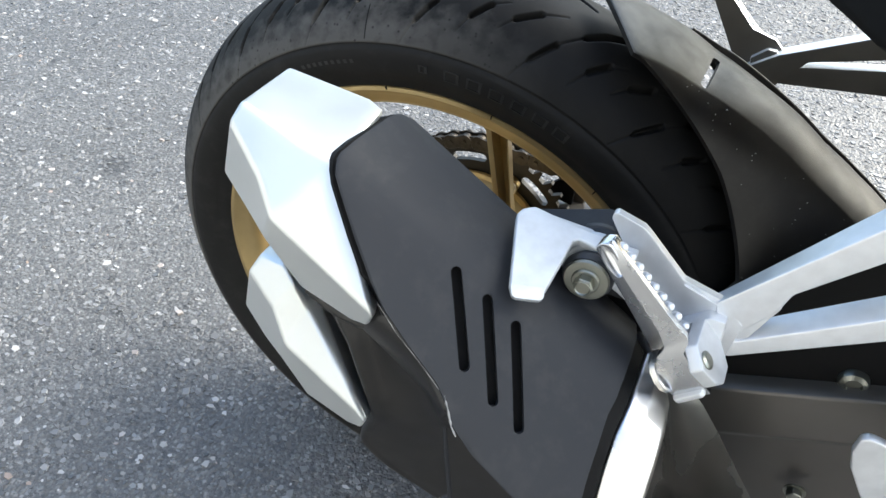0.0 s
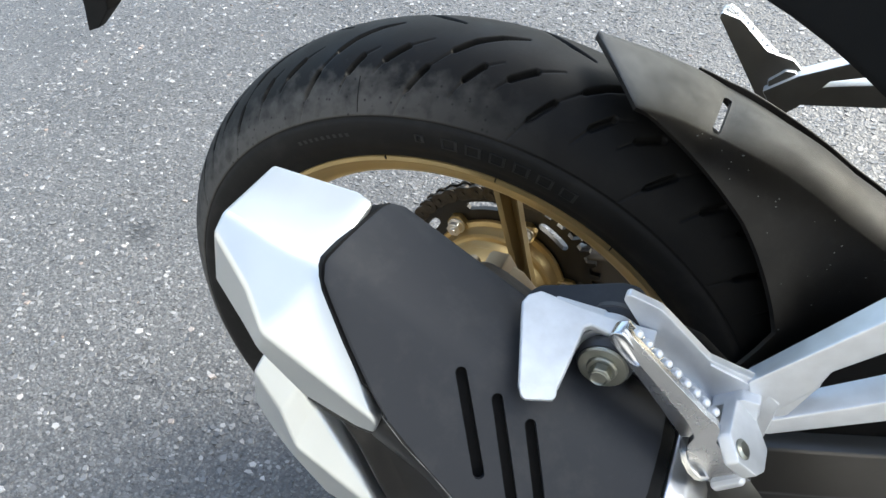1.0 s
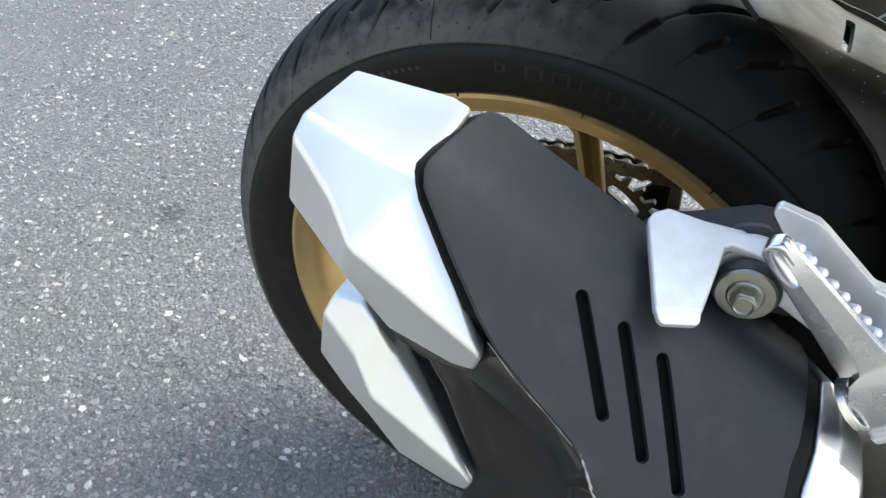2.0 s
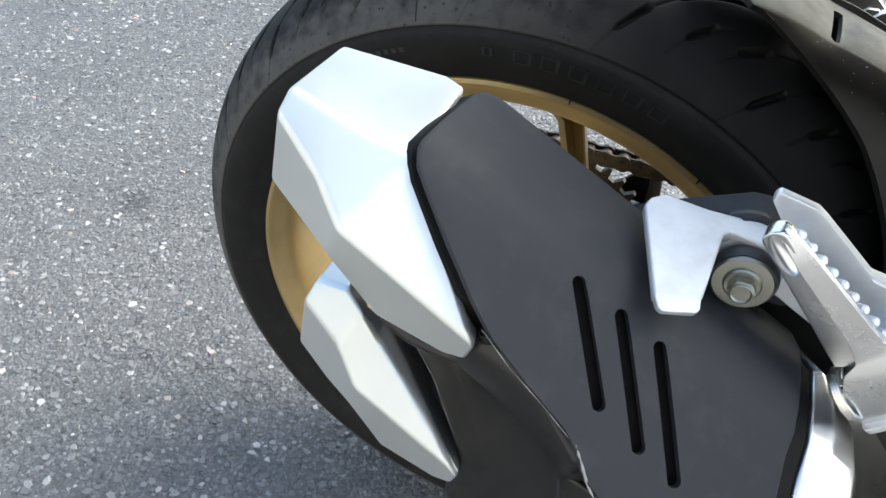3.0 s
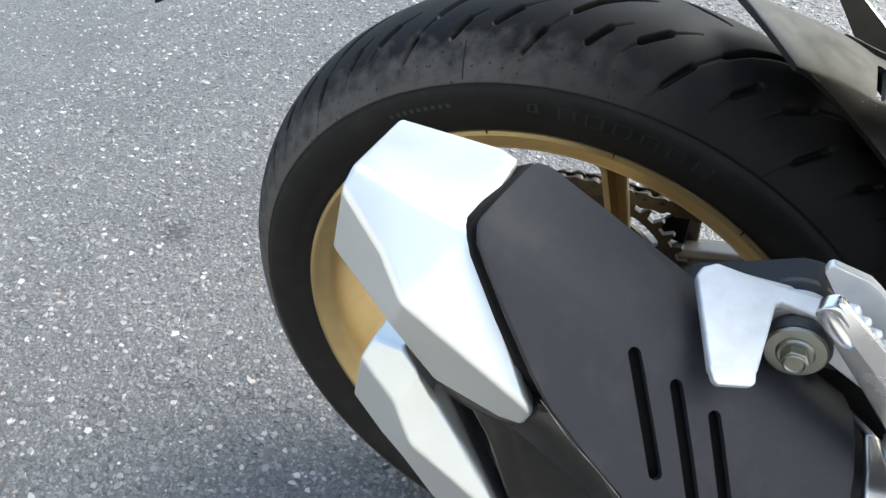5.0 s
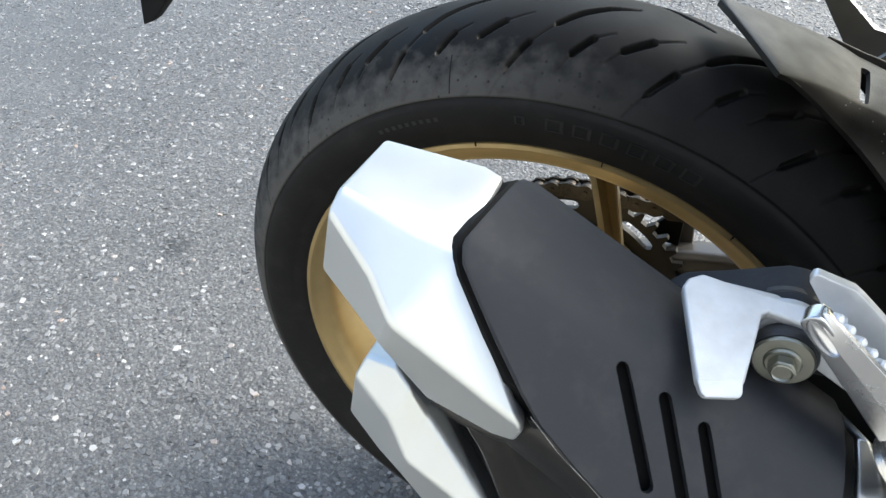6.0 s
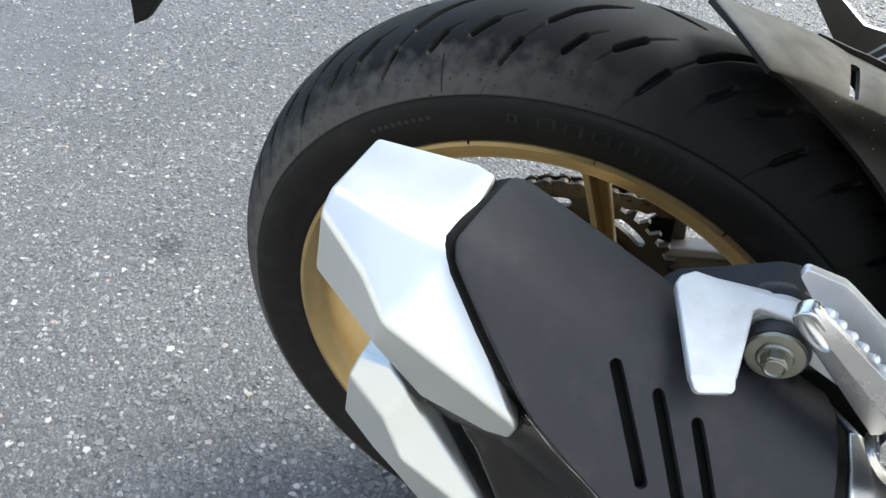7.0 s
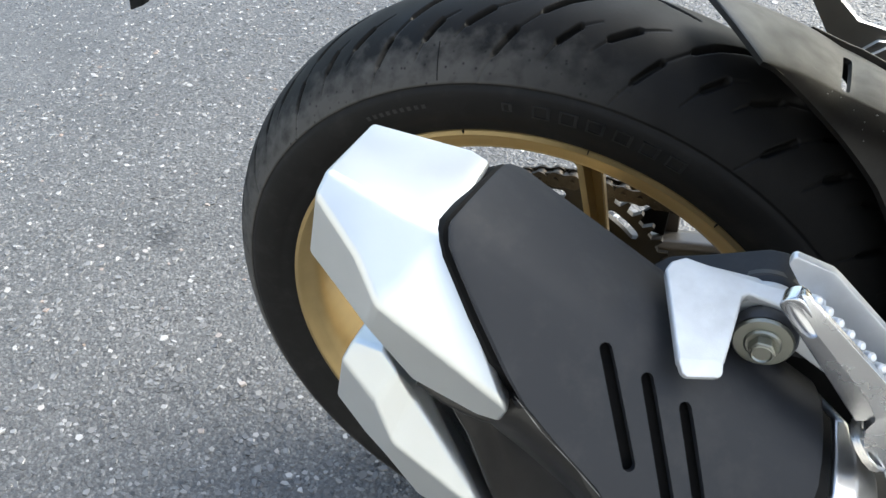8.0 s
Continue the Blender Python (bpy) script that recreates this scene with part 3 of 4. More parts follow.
def muffler_body():
    sec = [(-0.125, 0.215), (-0.165, 0.245), (-0.175, 0.252), (-0.190, 0.258), (-0.234, 0.260), (-0.246, 0.255), (-0.268, 0.234), (-0.270, 0.222), (-0.254, 0.196), (-0.234, 0.150), (-0.236, 0.130), (-0.242, 0.100), (-0.236, 0.070), (-0.225, 0.055), (-0.180, 0.055), (-0.140, 0.075), (-0.120, 0.150)]
    rings = []
    for u, k in ((-0.135, 0.62), (-0.080, 0.68), (-0.064, 0.86), (-0.054, 0.97), (-0.04, 1.0), (0.01, 1.0)):
        rings.append([muf(u + (0.22 - v) * 0.42, -0.20 + (y + 0.20) * k, 0.16 + (v - 0.16) * (0.7 + 0.3 * k)) for y, v in sec])
    rings.append([muf((cover_front(y) - 0.006 if v > 0.21 else 0.085 + (0.22 - v) * 0.3), y * 0.995, v - 0.002) for y, v in sec])
    return bevel(loft(rings), 0.003, 2, 20)


muffler = part("muffler", muffler_body(), GLOSS, motorcycle, "dark muffler body between its covers")
muffler.modifiers.clear()

COVER = [(-0.172, 0.244), (-0.175, 0.256), (-0.183, 0.265), (-0.196, 0.2695), (-0.215, 0.2705), (-0.232, 0.2695), (-0.243, 0.266), (-0.252, 0.2605), (-0.266, 0.2495), (-0.280, 0.2380), (-0.292, 0.2270), (-0.304, 0.2150), (-0.316, 0.2025)]


def cover_mesh():
    ys = [p[0] for p in COVER]
    vs = [p[1] for p in COVER]
    path = []
    for (y0, v0), (y1, v1) in zip(COVER, COVER[1:]):
        for k in range(3):
            path.append((y0 + (y1 - y0) * k / 3, v0 + (v1 - v0) * k / 3))
    path.append(COVER[-1])
    b = bmesh.new()
    cols = 24
    for thick in (0.0, 0.004):
        for i, (y, v) in enumerate(path):
            y0, v0 = path[max(i - 1, 0)]
            y1, v1 = path[min(i + 1, len(path) - 1)]
            n = Vector((v1 - v0, -(y1 - y0))).normalized()
            rim = i in (0, len(path) - 1)
            for k in range(cols + 1):
                f = 0.014 if k == 1 else 0.986 if k == cols - 1 else k / cols
                u = cover_rear(y) + (cover_front(y) - cover_rear(y)) * f
                beyond = max(0.0, -y - (0.2978 + 0.075 * (u - 0.005)))
                drop = 0.0008 if thick == 0 and (rim or k in (0, cols)) else thick
                b.verts.new(muf(u, y - n.x * drop + beyond * 0.72, v - n.y * drop - beyond * 0.55))
    b.verts.ensure_lookup_table()
    w, n = cols + 1, len(path)
    for s in range(2):
        for i in range(n - 1):
            for k in range(cols):
                a = s * n * w + i * w + k
                b.faces.new([b.verts[q] for q in (a, a + 1, a + w + 1, a + w)])
    ring = [(i, 0) for i in range(n)] + [(n - 1, k) for k in range(1, w)] + [(i, w - 1) for i in range(n - 2, -1, -1)] + [(0, k) for k in range(w - 2, 0, -1)]
    for (i, k), (i2, k2) in zip(ring, ring[1:] + ring[:1]):
        p, q = i * w + k, i2 * w + k2
        b.faces.new([b.verts[z] for z in (p, q, q + n * w, p + n * w)])
    bmesh.ops.recalc_face_normals(b, faces=b.faces)
    cuts = []
    for (u0, y0), (u1, y1) in (((-0.0440, -0.2490), (-0.0082, -0.2760)), ((-0.0218, -0.2490), (0.0155, -0.2790)), ((-0.0010, -0.2495), (0.0358, -0.2805))):
        c = muf(u0, y0, np.interp(-y0, [-q for q in ys], vs))
        d = muf(u1, y1, np.interp(-y1, [-q for q in ys], vs))
        along = (d - c).normalized()
        out = muf(0, -0.65, 0.76)
        m = basis(c, along, out.cross(along))
        cuts.append(prism(slot_outline((0, 0), ((d - c).length, 0), 0.0029), m, -0.012, 0.012))
    return carve(b, cuts)


part("muffler_cover", cover_mesh(), MATT, muffler, "matt black muffler cover with three long slots")


def edge_gap_mesh():
    """An added black sheet under the cover's rear edge: the gap's shade before the silver caps."""
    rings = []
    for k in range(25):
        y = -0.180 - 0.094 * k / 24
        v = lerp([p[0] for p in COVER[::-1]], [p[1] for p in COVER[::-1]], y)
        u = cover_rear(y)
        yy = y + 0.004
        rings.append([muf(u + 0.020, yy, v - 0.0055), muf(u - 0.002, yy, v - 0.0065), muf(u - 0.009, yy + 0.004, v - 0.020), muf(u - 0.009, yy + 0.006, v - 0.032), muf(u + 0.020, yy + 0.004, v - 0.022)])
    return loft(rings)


part("cover_gap_shade", edge_gap_mesh(), SHADOWY, muffler, "black sheet standing in for shade under the cover's edge")


def cover_v(y):
    return lerp([p[0] for p in COVER[::-1]], [p[1] for p in COVER[::-1]], y)


# black sheet below the slots, added to paint the shade inside them
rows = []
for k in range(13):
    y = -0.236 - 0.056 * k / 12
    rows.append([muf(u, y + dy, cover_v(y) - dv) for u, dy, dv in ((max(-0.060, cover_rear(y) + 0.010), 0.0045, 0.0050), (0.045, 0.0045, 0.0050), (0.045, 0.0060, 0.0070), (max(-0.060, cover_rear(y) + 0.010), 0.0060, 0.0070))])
part("slot_shade", loft(rows), SHADOWY, muffler, "black sheet for the shade inside the cover's slots")

SCUFF = material("scuffed_grey_edge", (0.20, 0.20, 0.20), 0.6, vary=0.3, scale=300, bump=0.3)
rng = random.Random(3)
edge = [-0.279 - 0.0008 * k for k in range(13)]
part("scuffed_edge", tube([muf(cover_rear(y) + 0.0006, y - 0.0002, cover_v(y) - 0.0012) for y in edge], [0.00005 + 0.00018 * rng.random() for _ in edge], 5), SCUFF, muffler, "thin pale scuff along the cover's edge")
edge = [-0.2895 - 0.0009 * k for k in range(11)]
part("scuffed_edge", tube([muf(cover_rear(y) + 0.0012 + 0.0006 * rng.random(), y, cover_v(y) - 0.0002) for y in edge], [0.00015 + 0.0008 * rng.random() ** 2 for _ in edge], 6), SCUFF, muffler, "rough pale scrape along the cover's edge")


def cap_shell(V, faces, loop, width=0.0030, dip="abcd"):
    """An end cap from its corners and facets, with a hollow skirt round it and rounded edges."""
    b = bmesh.new()
    P = {n: b.verts.new(muf(*p)) for n, p in V.items()}
    for names in faces:
        b.faces.new([P[n] for n in names])
    inner = {n: b.verts.new(muf(V[n][0] + (0.006 if n in dip else 0), V[n][1] * 0.55 - 0.094, V[n][2] - 0.016)) for n in loop}
    for p, q in zip(loop, loop[1:] + loop[:1]):
        b.faces.new((P[p], P[q], inner[q], inner[p]))
    b.faces.new([inner[n] for n in loop])
    bmesh.ops.triangulate(b, faces=[f for f in b.faces if len(f.verts) > 4])
    bmesh.ops.recalc_face_normals(b, faces=b.faces)
    return bevel(b, width, 4, 9)


def upper_cap():
    """A roof in two slopes with a chamfered front, a rear slope in two facets and a long tip under it."""
    V = {
        "a": (-0.1890, -0.1940, 0.2415), "b": (-0.1885, -0.2405, 0.2415), "c": (-0.1865, -0.2480, 0.2328), "d": (-0.1765, -0.2470, 0.1950), "n": (-0.1475, -0.2640, 0.2030),
        "m": (-0.1545, -0.2640, 0.2330), "e": (-0.1345, -0.2770, 0.2302), "f": (-0.1310, -0.2750, 0.2090), "j": (-0.0993, -0.2715, 0.1925),
        "l": (-0.0662, -0.2735, 0.2030), "k": (-0.0580, -0.2765, 0.2120), "i": (-0.0605, -0.2785, 0.2262), "h": (-0.1268, -0.2420, 0.2558), "g": (-0.1290, -0.1950, 0.2664), "s": (-0.1405, -0.1925, 0.2638),
        "r": (-0.1470, -0.2425, 0.2496),
    }
    return cap_shell(V, ("abrs", "srh", "shg", "bcmr", "rmeh", "hei", "cdnm", "mnfe", "efji", "ijlk"), "abcdnfjlkihgs")


def lower_cap():
    """Its roof drops in a curved step to a slope that runs in under the upper cap."""
    V = {
        "a": (-0.1335, -0.2000, 0.1460), "b": (-0.1335, -0.2405, 0.1475), "c": (-0.1320, -0.2490, 0.1368), "d": (-0.1212, -0.2445, 0.0955), "n": (-0.0955, -0.2600, 0.1060),
        "m": (-0.1035, -0.2634, 0.1440), "e": (-0.0835, -0.2715, 0.1345), "f": (-0.0800, -0.2670, 0.1115), "j": (-0.0493, -0.2665, 0.0950),
        "l": (-0.0170, -0.2690, 0.1060), "k": (-0.0095, -0.2715, 0.1150), "i": (-0.0120, -0.2735, 0.1300),
        "p": (-0.1190, -0.2050, 0.1600), "q": (-0.1165, -0.2455, 0.1625), "r": (-0.1035, -0.2525, 0.1640), "s": (-0.0890, -0.2520, 0.1535), "t": (-0.0890, -0.2405, 0.1545),
        "u": (-0.1020, -0.2380, 0.1500), "v": (-0.1120, -0.2250, 0.1480),
    }
    return cap_shell(V, ("abqp", "bcmrq", "mesr", "sei", "tsi", "pqv", "qruv", "rstu", "cdnm", "mnfe", "efji", "ijlk"), "abcdnfjlkituvp", 0.0026)


part("end_cap", upper_cap(), SILVER, muffler, "faceted satin silver upper end cap")
part("end_cap", lower_cap(), SILVER, muffler, "faceted satin silver lower end cap")


def side_panel():
    """The moulded side between the caps and the cover: a flat beside the cover's edge, a fold, a hollow and a bead round the lower cap."""
    b = bmesh.new()
    rows = []
    for k in range(26):
        t = k / 2 - 1.5
        e = Vector((lerp([-1.5, 0, 1, 3, 5, 6, 7, 8, 11], [-0.0700, -0.0573, -0.0470, -0.0243, -0.0073, 0.0009, 0.0200, 0.0350, 0.0900], t), lerp([-1.5, 0, 3, 6, 7, 8, 11], [-0.2620, -0.2725, -0.2815, -0.2950, -0.2620, -0.2550, -0.2450], t), lerp([-1.5, 0, 2, 4, 6, 7, 8, 11], [0.2200, 0.2281, 0.2300, 0.2250, 0.2240, 0.1960, 0.1800, 0.1600], t)))
        m = Vector((lerp([-1.5, 0, 2, 5, 7, 8, 11], [-0.0740, -0.0572, -0.0370, 0.0025, 0.0300, 0.0399, 0.0850], t), lerp([-1.5, 0, 2, 5, 8, 11], [-0.2610, -0.2690, -0.2690, -0.2630, -0.2520, -0.2440], t), lerp([-1.5, 0, 2, 5, 7, 8, 11], [0.1970, 0.1973, 0.1964, 0.1829, 0.1520, 0.1396, 0.1280], t)))
        c = Vector((lerp([-1.5, 0, 2, 5, 6, 7, 8, 9.5, 11], [-0.0870, -0.0734, -0.0568, -0.0172, -0.0050, 0.0010, 0.0290, 0.0530, 0.0780], t), lerp([-1.5, 0, 5, 7, 11], [-0.2580, -0.2640, -0.2640, -0.2590, -0.2500], t), lerp([-1.5, 0, 2, 5, 6, 7, 8, 11], [0.1930, 0.1860, 0.1746, 0.1364, 0.1180, 0.0810, 0.0730, 0.0720], t)))
        back = Vector((lerp([6, 7.5], [-0.0065, 0.0], t), 0.0, lerp([6, 7.5], [-0.0042, -0.0075], t)))
        dip = lerp([0, 4, 7], [1, 1, 0.15], t)
        flat = e.lerp(m, 0.5) + Vector((0, -0.0022, 0))
        line = [e + Vector((0.004, 0.010, -0.002)), e, flat, m.lerp(e, 0.12), m, m.lerp(c, 0.12) + Vector((0, 0.0075 * dip, 0)), m.lerp(c, 0.55) + Vector((0, 0.0095 * dip, 0)), c - back * 1.1 + Vector((0, 0.0070 * dip, 0)), c - back * 0.55 + Vector((0, 0.0010, 0)), c + Vector((0, -0.0035 * dip, 0)), c + back * 0.5 + Vector((0, 0.0020, 0)), c + back + Vector((0, 0.014, 0))]
        rows.append([b.verts.new(muf(*p)) for p in line])
    for r, s in zip(rows, rows[1:]):
        for i in range(len(r) - 1):
            b.faces.new((r[i], r[i + 1], s[i + 1], s[i]))
    return b


panel = part("side_panel", side_panel(), GLOSS, muffler, "dark moulded side between caps and cover")
panel.modifiers.clear()
thick = panel.modifiers.new("thickness", "SOLIDIFY")
thick.thickness, thick.offset = 0.002, 0.0
fine = panel.modifiers.new("rounding", "SUBSURF")
fine.levels = fine.render_levels = 2
FLAT = basis(muf(0, -0.260, 0), muf(1, 0, 0), muf(0, 0, 1))
low = [(0.0245, 0.1655), (0.0275, 0.1590), (0.0400, 0.1410), (0.0521, 0.1271), (0.0820, 0.0897), (0.140, 0.080), (0.160, 0.170), (0.100, 0.190), (0.0600, 0.1700), (0.0330, 0.1690), (0.0275, 0.1680)]
part("lower_cover", prism(low, FLAT, -0.012, 0.0, 0.0034, 4), GLOSS, muffler, "matt black lower muffler cover")
ring = [(-0.0960, 0.1890), (-0.0800, 0.1890), (-0.0700, 0.1925), (-0.0613, 0.1976), (-0.0553, 0.2040), (-0.0530, 0.2124), (-0.0540, 0.2205), (-0.0566, 0.2250), (-0.0600, 0.2280)]
part("cap_surround", tube([muf(u, -0.2655 - 0.004 * (v - 0.19) / 0.04, v) for u, v in ring], 0.0036, 12), GLOSS, muffler, "rounded bead under the upper cap's tip")
edge = [(0.0235, 0.1650), (0.0290, 0.1570), (0.0407, 0.1420), (0.0521, 0.1276), (0.0647, 0.1121), (0.0748, 0.0994), (0.0820, 0.0905)]
part("rolled_edge", tube([muf(u, -0.2592, v) for u, v in edge], [0.0012, 0.0018, 0.0020, 0.0020, 0.0020, 0.0020, 0.0016], 10), MATT, muffler, "rolled edge of the lower cover")

# ---- the exhaust's steel inlet ahead of the covers ----
INLET = [(-0.175, 0.2550, 0.068, 0.082), (-0.197, 0.2665, 0.073, 0.091), (-0.218, 0.2675, 0.072, 0.1010), (-0.238, 0.2650, 0.073, 0.1045), (-0.253, 0.2570, 0.076, 0.1100), (-0.267, 0.2460, 0.083, 0.1170), (-0.2825, 0.2330, 0.0925, 0.1240), (-0.295, 0.2200, 0.100, 0.131), (-0.290, 0.19, 0.11, 0.145), (-0.265, 0.12, 0.14, 0.17), (-0.24, 0.08, 0.15, 0.18), (-0.19, 0.08, 0.14, 0.17), (-0.165, 0.12, 0.10, 0.14), (-0.16, 0.20, 0.08, 0.10)]
FACET = [(0.110, -0.170, 0.250), (0.125, -0.175, 0.250), (0.145, -0.172, 0.243), (0.175, -0.172, 0.232), (0.205, -0.175, 0.221), (0.235, -0.180, 0.212), (0.270, -0.190, 0.200), (0.300, -0.200, 0.180), (0.310, -0.205, 0.150), (0.310, -0.200, 0.110), (0.30, -0.19, 0.09), (0.26, -0.16, 0.09), (0.20, -0.15, 0.12), (0.15, -0.155, 0.20)]
rings = [[muf(a + 0.002, y * 0.98 - 0.004, v - 0.022) for y, v, a, r in INLET]]
rings.append([muf(a + 0.006, y, v - 0.002) for y, v, a, r in INLET])
rings.append([muf(a * 0.5 + r * 0.5, y - 0.0004, v + 0.0012) for y, v, a, r in INLET])
rings.append([muf(r - 0.002, y, v) for y, v, a, r in INLET])
rings.append([muf(r + 0.002, y * 0.99 - 0.002, v - 0.003) for y, v, a, r in INLET])
for f in (0.35, 0.7, 1.0):
    rings.append([muf(*(Vector((r + 0.002, y * 0.99 - 0.002, v - 0.003)).lerp(Vector(q), f) + Vector((0, 0, -0.012 * math.sin(math.pi * f))))) for (y, v, a, r), q in zip(INLET, FACET)])
# dark sheet over the cone's rear wall, standing in for shade in the gap
gap_rows = [[muf(cover_front(y) - 0.006, y, v - 0.003), muf(a + 0.0045, y, v - 0.0030), muf(a + 0.0045, y, v - 0.03), muf(cover_front(y) - 0.006, y, v - 0.03)] for y, v, a, r in INLET[:8]]
part("inlet_gap_shade", loft(gap_rows), SHADOWY, muffler, "dark sheet painting the gap's shade behind the inlet cone")
# the forward facet has a darker steel than the inlet strip
DULL = material("dull_dark_steel", (0.21, 0.205, 0.195), 0.27, metal=1.0, vary=0.2, scale=14, bump=0.02, fine=900, rough_vary=0.1)
part("collector", loft(rings[4:]), DULL, muffler, "dull dark steel collector")
part("inlet_pipe", bevel(loft(rings[:5]), 0.0018, 2, 24), STEEL, muffler, "polished stainless steel inlet cone")

# ---- muffler mount: black tab, bolt, washer, rubber ----
tab = prism([(0.098, 0.215), (0.1010, 0.2325), (0.1075, 0.2395), (0.1260, 0.2465), (0.1520, 0.2575), (0.1620, 0.2580), (0.1690, 0.2500), (0.182, 0.215)], basis((0, -0.168, 0), (1, 0, 0), (0, 0, 1)), -0.006, 0.022, 0.004, 2)
part("mounting_tab", tab, MATT, muffler, "matt black mounting tab")
# added black sheet: darkens the see-through gap between stay and cover
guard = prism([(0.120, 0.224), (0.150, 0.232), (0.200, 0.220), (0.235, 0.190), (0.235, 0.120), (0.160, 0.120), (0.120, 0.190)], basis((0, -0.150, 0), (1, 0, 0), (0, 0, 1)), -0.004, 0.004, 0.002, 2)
part("mount_gap_shade", guard, SHADOWY, muffler, "dull black sheet added to darken the gap behind the mount")
BOLT = basis((0.1550, -0.206, 0.2422), (1, 0, 0), (0, 0.06, 1))
bush = lathe([(0.0, -0.026), (0.0160, -0.026), (0.0174, -0.0245), (0.0174, -0.0215), (0.0160, -0.020), (0.012, -0.018), (0.012, -0.002), (0.0136, -0.001), (0.0144, 0.001), (0.0144, 0.004), (0.0132, 0.006), (0.0, 0.006)], BOLT, 40)
part("rubber_bush", bush, BLACKRUBBER, muffler, "black rubber bush")
part("washer", lathe([(0.0, 0.006), (0.0124, 0.006), (0.0129, 0.0066), (0.0129, 0.0074), (0.0121, 0.0082), (0.0, 0.0082)], BOLT, 40), ZINC, muffler, "zinc plated washer")
b = lathe([(0.0, 0.0082), (0.0078, 0.0082), (0.0078, 0.0090), (0.0070, 0.0098), (0.0, 0.0098)], BOLT, 28)
b = prism(hexagon(0.0060), BOLT, 0.0095, 0.0150, 0.0006, 1, b)
b = lathe([(0.0, 0.0140), (0.0047, 0.0140), (0.0047, 0.0156), (0.0042, 0.0160), (0.0036, 0.0153), (0.0, 0.0153)], BOLT, 20, b)
part("bolt", b, ZINC, muffler, "zinc plated flange bolt")


# ---- pillion footrest brackets, both sides ----
def bracket(side):
    """Side -1 right, 1 left. Plate with a raised heel fin and two arms up to the seat frame."""
    y0 = 0.187
    m = basis((0, side * y0, 0), (1, 0, 0), (0, 0, 1))     # its z to the right
    s = -side                                             # outward sign along z
    fin = [(0.1568, 0.2725), (0.1572, 0.2762), (0.1590, 0.2775), (0.1745, 0.2735), (0.1785, 0.2705), (0.2030, 0.2490), (0.226, 0.2440), (0.240, 0.232), (0.240, 0.205), (0.232, 0.190), (0.206, 0.203), (0.200, 0.212)]
    b = prism(fin, m, *sorted((s * 0.0015, s * 0.0068)), 0.0010, 2)
    if side < 0:
        b = prism([(0.2038, 0.2468), (0.2042, 0.2455), (0.2240, 0.2398), (0.2240, 0.2413)], m, *sorted((s * 0.0050, s * 0.0080)), 0.0005, 2, b)
    if side > 0:
        up = [(0.208, 0.216), (0.2325, 0.2355), (0.2945, 0.2670), (0.380, 0.3100), (0.380, 0.2740), (0.316, 0.2530), (0.2580, 0.2345), (0.2560, 0.2310), (0.240, 0.206), (0.226, 0.192)]
        low = [(0.236, 0.222), (0.2580, 0.2300), (0.3200, 0.2440), (0.390, 0.2600), (0.390, 0.2300), (0.331, 0.2220), (0.2390, 0.2080)]
        b = prism(up, m, -0.009, 0.009, 0.0016, 2, b)
        b = prism(low, m, -0.0085, 0.0085, 0.0016, 2, b)
    else:
        def on(x, x0, y0, z0, rise):
            return Vector((x, y0 + 0.16 * (x - x0), z0 + rise * (x - x0)))
        back = Vector((0.002, 0.017, -0.004))
        rings = []
        for xt, xc, xb in ((0.2226, 0.2222, 0.0), (0.2370, 0.2370, 0.2500), (0.2420, 0.2420, 0.2545), (0.2689, 0.2689, 0.2766), (0.3600, 0.3650, 0.3850)):
            foot = on(xb, 0.2496, -0.1913, 0.2544, 1.122) if xb > 0.251 else Vector((0.2520, -0.1910, 0.2455)) if xb else Vector((0.2330, -0.1939, 0.2129))
            rings.append([on(xt, 0.2226, -0.1796, 0.2365, 1.492), on(xc, 0.2222, -0.1956, 0.2429, 1.298), foot, foot + back])
        b = join(b, bevel(loft(rings), 0.0016, 2, 30))
        rings = []
        for xt, xc, xb in ((0.2420, 0.2323, 0.2404), (0.2568, 0.2560, 0.2620), (0.2891, 0.2898, 0.2956), (0.3850, 0.3880, 0.3950)):
            foot = on(xb, 0.2404, -0.1927, 0.2054, 0.596)
            rings.append([on(xt, 0.2568, -0.1741, 0.2318, 0.755), on(xc, 0.2323, -0.1940, 0.2129, 0.685), foot, foot + back])
        b = join(b, bevel(loft(rings), 0.0016, 2, 30))
        b = prism([(0.2150, 0.2350), (0.2477, 0.2570), (0.2522, 0.2535), (0.2534, 0.2485), (0.2514, 0.2420), (0.2460, 0.2220), (0.2250, 0.2070)], m, -0.004, 0.0036, 0.0014, 2, b)
    # clevis cheek that holds the peg
    ck = basis((0.2231, side * 0.215, 0.2256), (0.72, 0, -0.69), (0, side, 0))
    b = prism([(-0.008, -0.020), (0.002, -0.022), (0.020, -0.006), (0.019, 0.008), (0.013, 0.015), (-0.001, 0.018), (-0.010, 0.008)], ck, -0.0045, 0.0035, 0.0014, 2, b)
    b = prism([(0.210, 0.224), (0.222, 0.236), (0.231, 0.236), (0.235, 0.206), (0.230, 0.197), (0.215, 0.208)], m, -0.004 if s > 0 else -0.014, 0.014 if s > 0 else 0.004, 0.0016, 2, b)
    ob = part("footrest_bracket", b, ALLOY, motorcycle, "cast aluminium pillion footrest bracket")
    ob.data.materials.append(INNERSHADE)
    # inward faces take the darker copy, as their shaded side
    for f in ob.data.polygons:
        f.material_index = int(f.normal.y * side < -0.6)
    return ob


